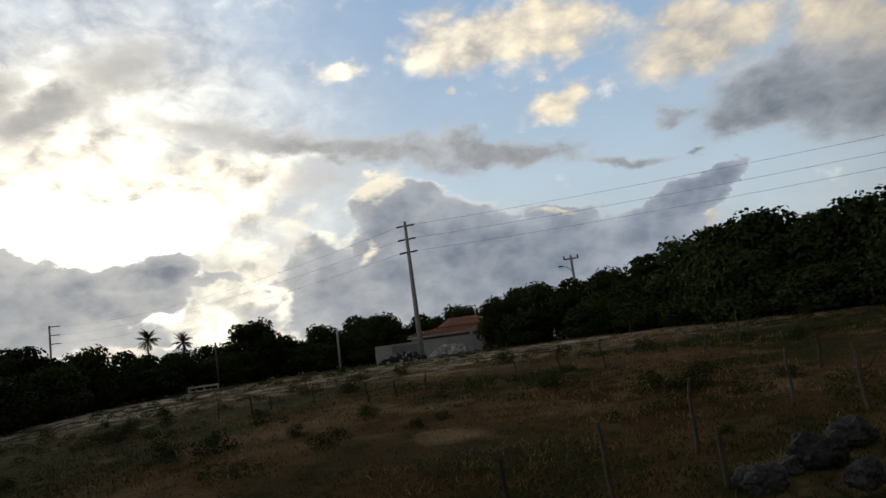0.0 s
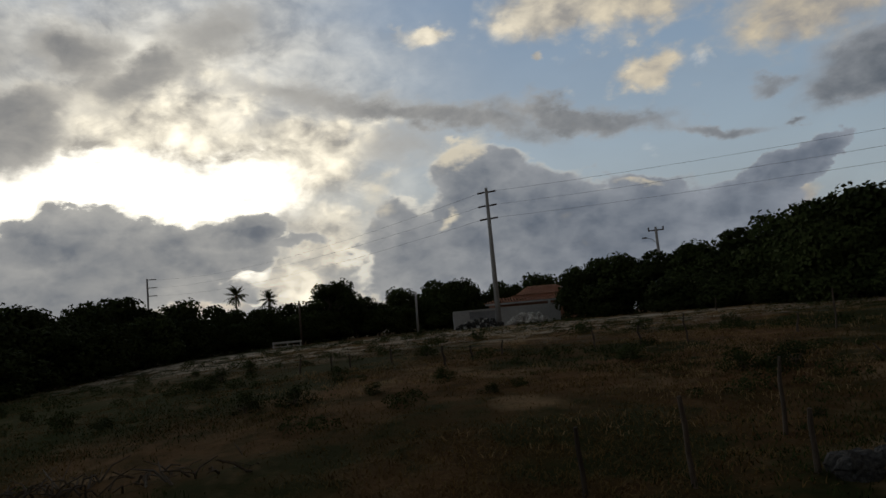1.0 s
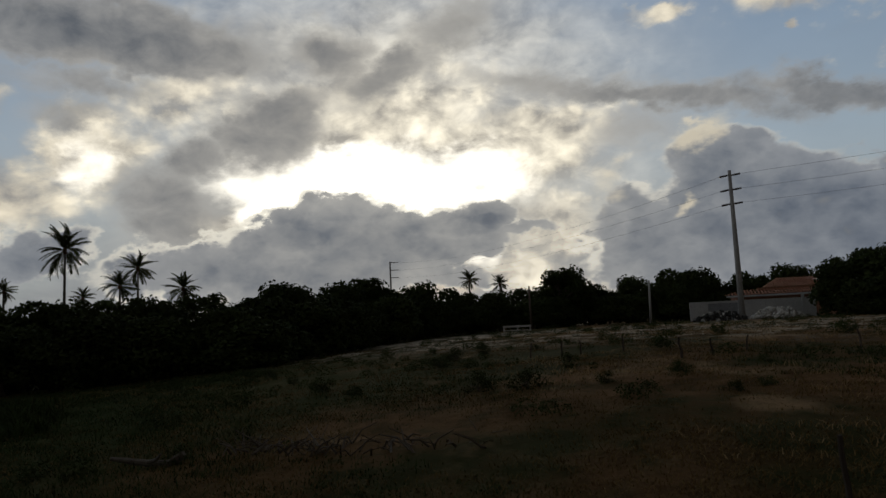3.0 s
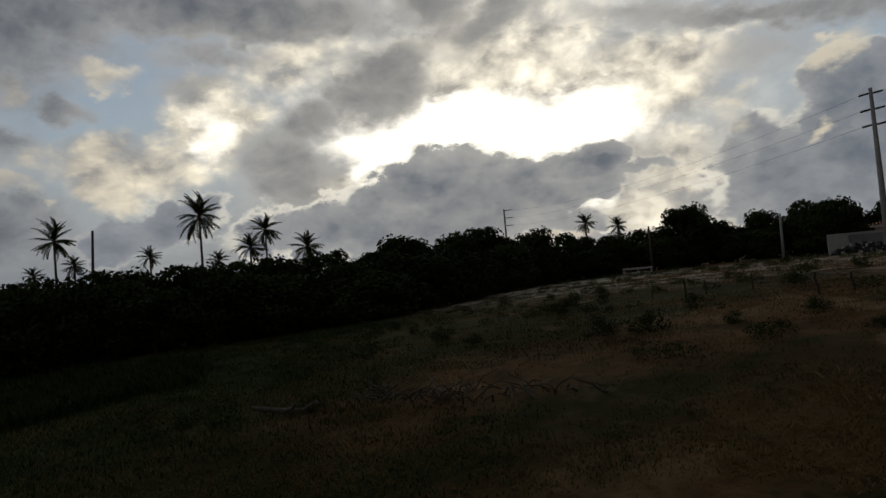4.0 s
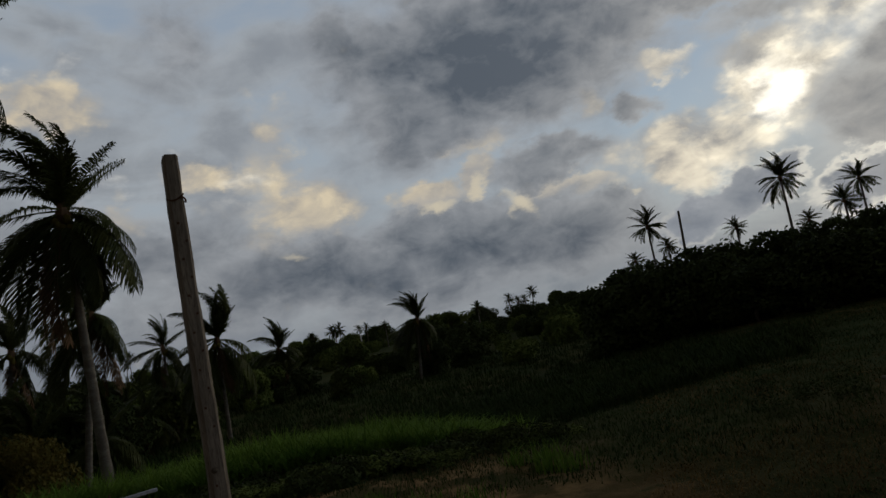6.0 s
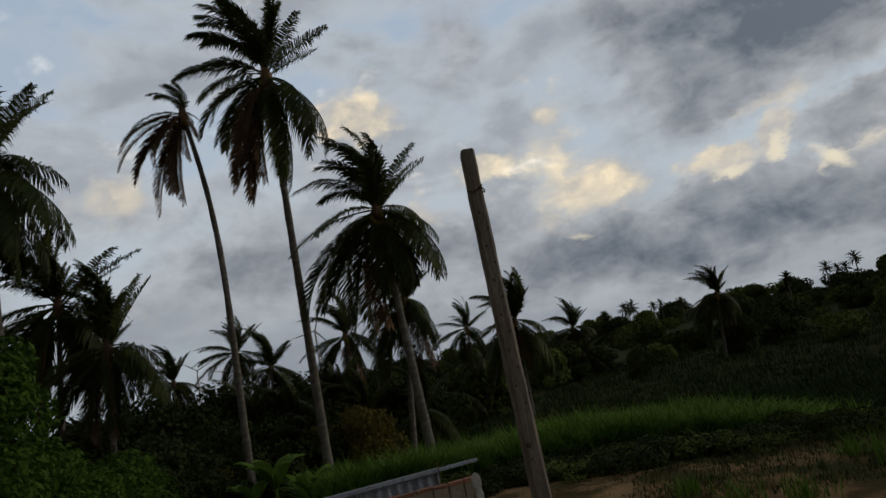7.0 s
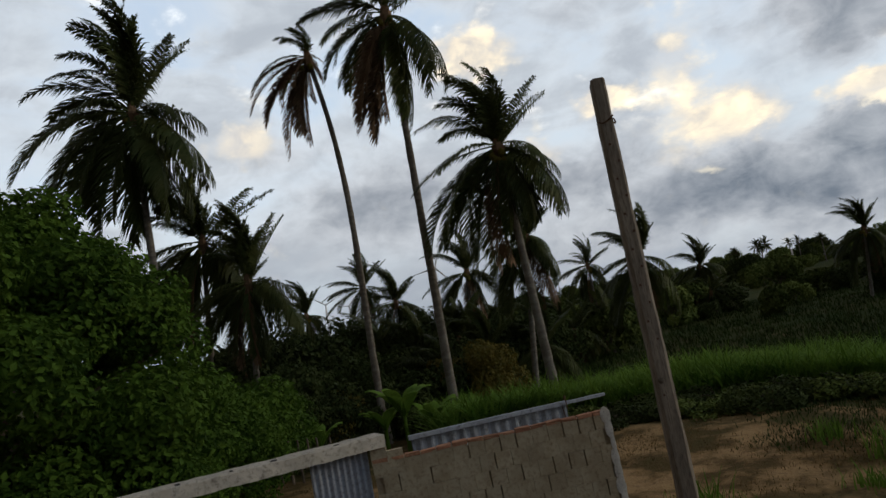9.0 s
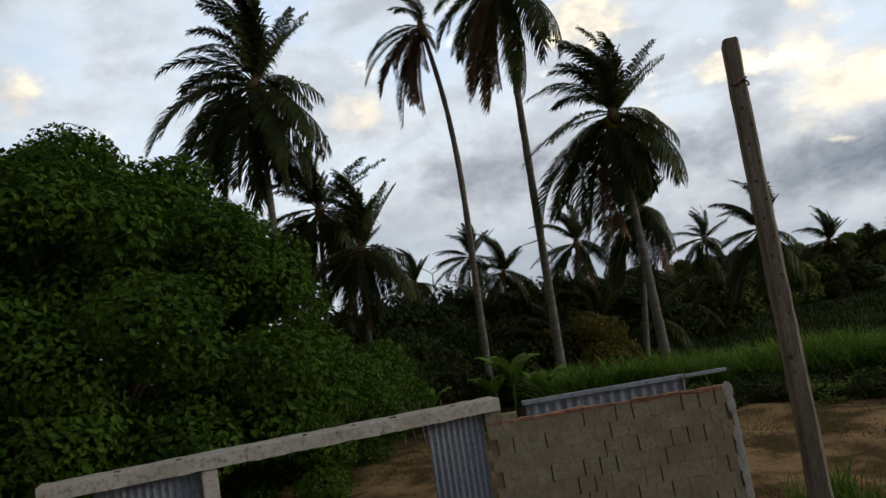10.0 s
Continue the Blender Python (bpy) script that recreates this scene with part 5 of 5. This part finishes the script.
def corrugated(long, high, pitch=0.075, depth=0.018, thick=0.004):
    """A corrugated sheet in the xz plane, waves along x."""
    bm = bmesh.new()
    cols = int(long / pitch * 6)
    rows = []
    for y in (0.0, thick):
        for z in (0.0, high):
            rows.append([bm.verts.new((long * c / cols, y + depth * math.sin(2 * math.pi * c / 6), z)) for c in range(cols + 1)])
    f0, f1, b0, b1 = rows
    for c in range(cols):
        bm.faces.new((f0[c], f0[c + 1], f1[c + 1], f1[c]))
        bm.faces.new((b0[c + 1], b0[c], b1[c], b1[c + 1]))
        bm.faces.new((f1[c], f1[c + 1], b1[c + 1], b1[c]))
    return bm


def build_wall():
    m = along(WALL_END, WALL_START, 0)
    long, rows, size = math.dist(WALL_END, WALL_START), 9, 0.195
    g = min(z_at(*WALL_END), z_at(*WALL_START)) - 0.06
    m = m @ pose(0, 0, g, 0, 1.4, 0)
    wall = thing("brick_wall", m, "rough unplastered hollow-brick wall smeared with cement", "wall")
    # the camera sees the side at +y
    part("core", bm_mesh("core", block(0.01, long - 0.01, -0.045, 0.008, 0, rows * size - 0.05), MORTAR), wall, "recessed grey mortar")
    shapes = [bm_mesh("brick", block(-w, 0.0965, -0.05, 0.05, -0.0972, 0.0972, 0.0015, 0.002, n), BRICK) for n, w in enumerate((0.0972, 0.0971, 0.081, 0.0972, 0.083, 0.0971))]
    rng = random.Random(8)
    for r in range(rows):
        shift = 0.0975 if r % 2 else 0.0
        count = int((long + 0.01 - shift) / 0.195)
        for c in range(count):
            x = 0.0975 + shift + c * 0.195
            if x + 0.0925 > long + 0.02:
                continue
            top = r == rows - 1
            part("brick", rng.choice(shapes), wall, m=pose(x + rng.uniform(-0.001, 0.001), rng.uniform(-0.0015, 0.0015), size * (r + 0.5) + rng.uniform(-0.0008, 0.0008), rng.uniform(-0.25, 0.25), 0, rng.uniform(-0.25, 0.25)))
            if top:
                part("brick_crust", bm_mesh("brick_crust", block(-0.093, 0.093, -0.049, 0.053, -0.02, rng.uniform(0.01, 0.035), 0.005, 0.006, c), BRICK_TOP), wall, m=pose(x, 0, size * rows - 0.004))
    for n in range(2):
        part("brick", shapes[n], wall, m=pose(long - 0.1 - 0.195 * n, 0, size * (rows + 0.5) - 0.06 * n - 0.04, 0, 0, 2))
    bm = block(-0.008, 0.008, -0.055, 0.052, 0.1, rows * size - 0.02, 0.004, 0.006, 3)
    part("plaster_edge", bm_mesh("plaster_edge", bm, PLASTER), wall, "pale smeared plaster on the wall's end")
    bm = bmesh.new()
    for n in range(9):
        z = 0.35 + 0.17 * n
        w = 0.03 + 0.04 * rng.random()
        bmesh.ops.create_icosphere(bm, subdivisions=2, radius=1.0, matrix=Matrix.Translation((w * 0.7, 0.052, z)) @ Matrix.Diagonal((w, 0.008, 0.11, 1)))
    part("plaster_smear", bm_mesh("plaster_smear", bm, PLASTER), wall, "pale plaster smear")


def build_gate():
    m = along(WALL_START, BEAM_END, 0)
    long = math.dist(WALL_START, BEAM_END)
    g = z_at(-6, -6)
    top = EYE - 8.75 * math.tan(radians(6.98)) + 0.02
    gate = thing("gateway", m, "gateway with a weathered concrete lintel over an open passage", "gateway")
    bm = bmesh.new()
    cuts = 40
    rng = random.Random(14)
    rings = []
    for n in range(cuts + 1):
        x = -0.12 + (long + 0.12) * n / cuts
        j = [rng.uniform(-0.008, 0.008) for _ in range(8)]
        rings.append([bm.verts.new(p) for p in ((x, 0.13 + j[0], top - 0.15 + j[1]), (x, 0.13 + j[2], top - 0.012 + j[3]), (x, 0.115 + j[3], top + j[4] * 0.5), (x, -0.18 + j[5], top + j[6] * 0.6), (x, -0.2 + j[5], top - 0.015), (x, -0.2 + j[7], top - 0.15))])
    for a, b in zip(rings, rings[1:]):
        for s in range(6):
            bm.faces.new((a[s], a[(s + 1) % 6], b[(s + 1) % 6], b[s]))
    bm.faces.new(rings[0][::-1])
    bm.faces.new(rings[-1])
    lintel = part("lintel", bm_mesh("lintel", bm, CONCRETE), gate, "rough grey concrete lintel with worn edges")
    for n in range(7):
        x = 0.5 + 0.58 * n + rng.uniform(-0.15, 0.15)
        part("pit", bm_mesh("pit", block(x, x + rng.uniform(0.03, 0.09), rng.uniform(-0.02, 0.04), 0.07, top - 0.004, top + 0.006, 0.002, 0.006, n), STONE_DARK), lintel, "dark pit in the concrete")
    for x in (3.18, long - 0.2):
        part("gatepost", bm_mesh("gatepost", block(x, x + 0.17, -0.09, 0.085, g - 0.3, top - 0.152, 0.012, 0.004, 2), CONCRETE), gate, "square concrete gatepost")
    part("sheet_leaf", bm_mesh("sheet_leaf", corrugated(0.72, top - 0.16 - g), SHEET), gate, "blue-grey corrugated sheet door leaf", m=pose(0.06, -0.06, g))
    part("sheet_leaf", bm_mesh("sheet_leaf", corrugated(1.05, top - 0.16 - g), SHEET), gate, "blue-grey corrugated sheet door leaf", m=pose(3.36, -0.06, g))
    # the sheet fence behind the brick wall
    a, b = polar(118.7, 9.55), polar(106.3, 10.2)
    high = EYE - 9.6 * math.tan(radians(7.45)) + 0.03
    fence = thing("sheet_fence", along(a, b, 0), "corrugated grey sheet fence with a flat rail along its top", "fence")
    long = math.dist(a, b)
    part("sheet", bm_mesh("sheet", corrugated(long, high - g - 0.02, 0.15, 0.025), SHEET), fence, m=pose(0, 0, g))
    part("top_rail", bm_mesh("top_rail", block(-0.05, long, -0.09, -0.03, high - 0.05, high + 0.01, 0.006), SHEET), fence)
    rail = along(polar(106.6, 10.1), polar(103.2, 10.4), 0)
    fence2 = thing("loose_bar", rail, "loose flat metal bar tied to the end of the sheet fence", "metal bar")
    part("bar", bm_mesh("bar", block(0, 0.68, -0.03, 0.03, high - 0.045, high, 0.005), SHEET), fence2)
    part("tie", mesh_of("tie", *tube([(0.06, 0.05, high - 0.3), (0.04, 0.07, high - 0.05), (0.07, 0.0, high + 0.08), (0.05, -0.07, high - 0.1)], [0.008] * 4, 5), RUST), fence2, "rusty tie wire")
    # thin stakes of the fence along the sandy path
    for n in range(7):
        x, y = polar(124.6 + 0.75 * n, 17.5 + 0.35 * n)
        root = thing("fence_stake", pose(x, y, z_at(x, y), n % 3 * 2, -3 + n % 2 * 5, 0), "thin pale fence stake beside the sandy path", "fence stake", "path fence stakes")
        part("shaft", mesh_of("shaft", *tube([(0, 0, -0.2), (0.02, 0, 0.5), (0, 0.01, 1.05)], [0.032, 0.03, 0.024], 6, 0.1, n), STAKE_WOOD), root)


def build_post():
    """The tall hewn post with a strap of wire near its top."""
    x, y = -8.05, -1.27
    g = z_at(x, y)
    high = EYE + 8.2 * math.tan(radians(16.85)) - g
    post = thing("wooden_post", pose(x, y, g, 0, 0, 20), "tall weathered square wooden post with bolt holes", "post")
    bm = bmesh.new()
    rings, rng = [], random.Random(4)
    for n in range(31):
        s = n / 30
        r = 0.108 - 0.026 * s
        c = r * 0.35
        z = -0.4 + (high + 0.4) * s
        wob = (0.012 * math.sin(s * 5), 0.012 * math.sin(s * 4 + 1))
        ring = [(r, -r + c), (r, r - c), (r - c, r), (-r + c, r), (-r, r - c), (-r, -r + c), (-r + c, -r), (r - c, -r)]
        rings.append([bm.verts.new((px + wob[0] + rng.uniform(-0.005, 0.005), py + wob[1] + rng.uniform(-0.005, 0.005), z + (0.03 * px / r if n == 30 else 0))) for px, py in ring])
    for a, b in zip(rings, rings[1:]):
        for s in range(8):
            bm.faces.new((a[s], a[(s + 1) % 8], b[(s + 1) % 8], b[s]))
    bm.faces.new(rings[-1])
    part("shaft", bm_mesh("shaft", bm, WOOD_POST), post)
    z = high - 0.48
    pts = [(0.1 * math.cos(a), 0.1 * math.sin(a), z + 0.02 * math.sin(3 * a)) for a in np.linspace(0, 4 * math.pi, 28)]
    part("wire_strap", mesh_of("wire_strap", *tube(pts + [(0.17, 0.05, z + 0.03)], [0.009] * 29, 5), RUST), post, "rusty wire wound round the post")
    for n in range(16):
        zz = high - 0.75 - n * 0.2
        a = -40 + (n % 2) * 80
        r = 0.083 + 0.026 * (1 - zz / high)
        part("nail", bm_mesh("nail", block(-0.012, 0.012, -0.012, 0.012, -0.006, 0.01, 0.002), RUST), post, m=pose(r * 0.98, 0.03 * (1 if n % 2 else -1), zz, 0, 90, 0))
    bm = bmesh.new()
    bmesh.ops.create_icosphere(bm, subdivisions=2, radius=0.035)
    part("knot", bm_mesh("knot", bm, BARK_DARK), post, m=pose(0.1, -0.03, 2.05))


# ---- banana plants, wind turbines ----
def build_banana():
    rng = random.Random(17)
    for az, d, high in ((118.4, 22.5, 2.6), (116.2, 21.8, 1.7), (125.2, 22.0, 1.6), (120.0, 23.0, 1.8)):
        x, y = polar(az, d)
        plant = thing("banana_plant", pose(x, y, z_at(x, y)), "young banana plant with broad light green leaves", "banana plant", "banana plants")
        part("stem", mesh_of("stem", *tube([(0, 0, -0.1), (0.02, 0, high * 0.3), (0, 0.02, high * 0.5)], [0.07, 0.06, 0.04], 7), CANE), plant)
        for n in range(7):
            a = n * 2.4 + rng.uniform(-0.3, 0.3)
            l = high * rng.uniform(0.55, 0.8)
            v, f = [], []
            for s in range(9):
                k = s / 8
                out, up = l * 0.6 * k, high * 0.42 + l * (1.15 * k - 0.65 * k * k)
                w = 0.17 * math.sin(math.pi * min(1, 0.08 + k * 0.92)) * high / 1.8
                for side in (-1, 0, 1):
                    v.append((out * math.cos(a) - side * w * math.sin(a), out * math.sin(a) + side * w * math.cos(a), up - 0.05 * abs(side)))
            for s in range(8):
                for c in range(2):
                    f.append((s * 3 + c, s * 3 + c + 1, s * 3 + c + 4, s * 3 + c + 3))
            part("leaf", mesh_of("leaf", v, f, CANE, True), plant)


def build_turbines():
    for n, (az, el, d, lean) in enumerate(((113.6, 5.0, 950, 20), (122.7, 3.6, 1300, 65), (120.9, 3.2, 1500, 40))):
        x, y = polar(az, d)
        g = z_at(x, y)
        hub = EYE + d * math.tan(radians(el)) - g
        mill = thing("wind_turbine", pose(x, y, g, 0, 0, az), "distant white three-bladed wind turbine", "wind turbine", "wind turbines")
        part("tower", mesh_of("tower", *tube([(0, 0, -1), (0, 0, hub)], [2.2, 1.2], 10), TURBINE, True), mill)
        part("nacelle", bm_mesh("nacelle", block(-1.6, 1.6, -5, 3, hub - 1.6, hub + 1.8, 0.5), TURBINE), mill)
        for b in range(3):
            a = radians(lean + 120 * b)
            tip = (32 * math.sin(a), -5.5, hub + 32 * math.cos(a))
            mid = (11 * math.sin(a), -5.5, hub + 11 * math.cos(a))
            part("blade", mesh_of("blade", *tube([(0, -5.5, hub), mid, tip], [0.9, 1.1, 0.25], 6), TURBINE), mill)


build_power_line()
build_house()
build_field()
build_grass()
build_gate()
build_post()
build_banana()
build_turbines()
build_rubble()
build_wall()
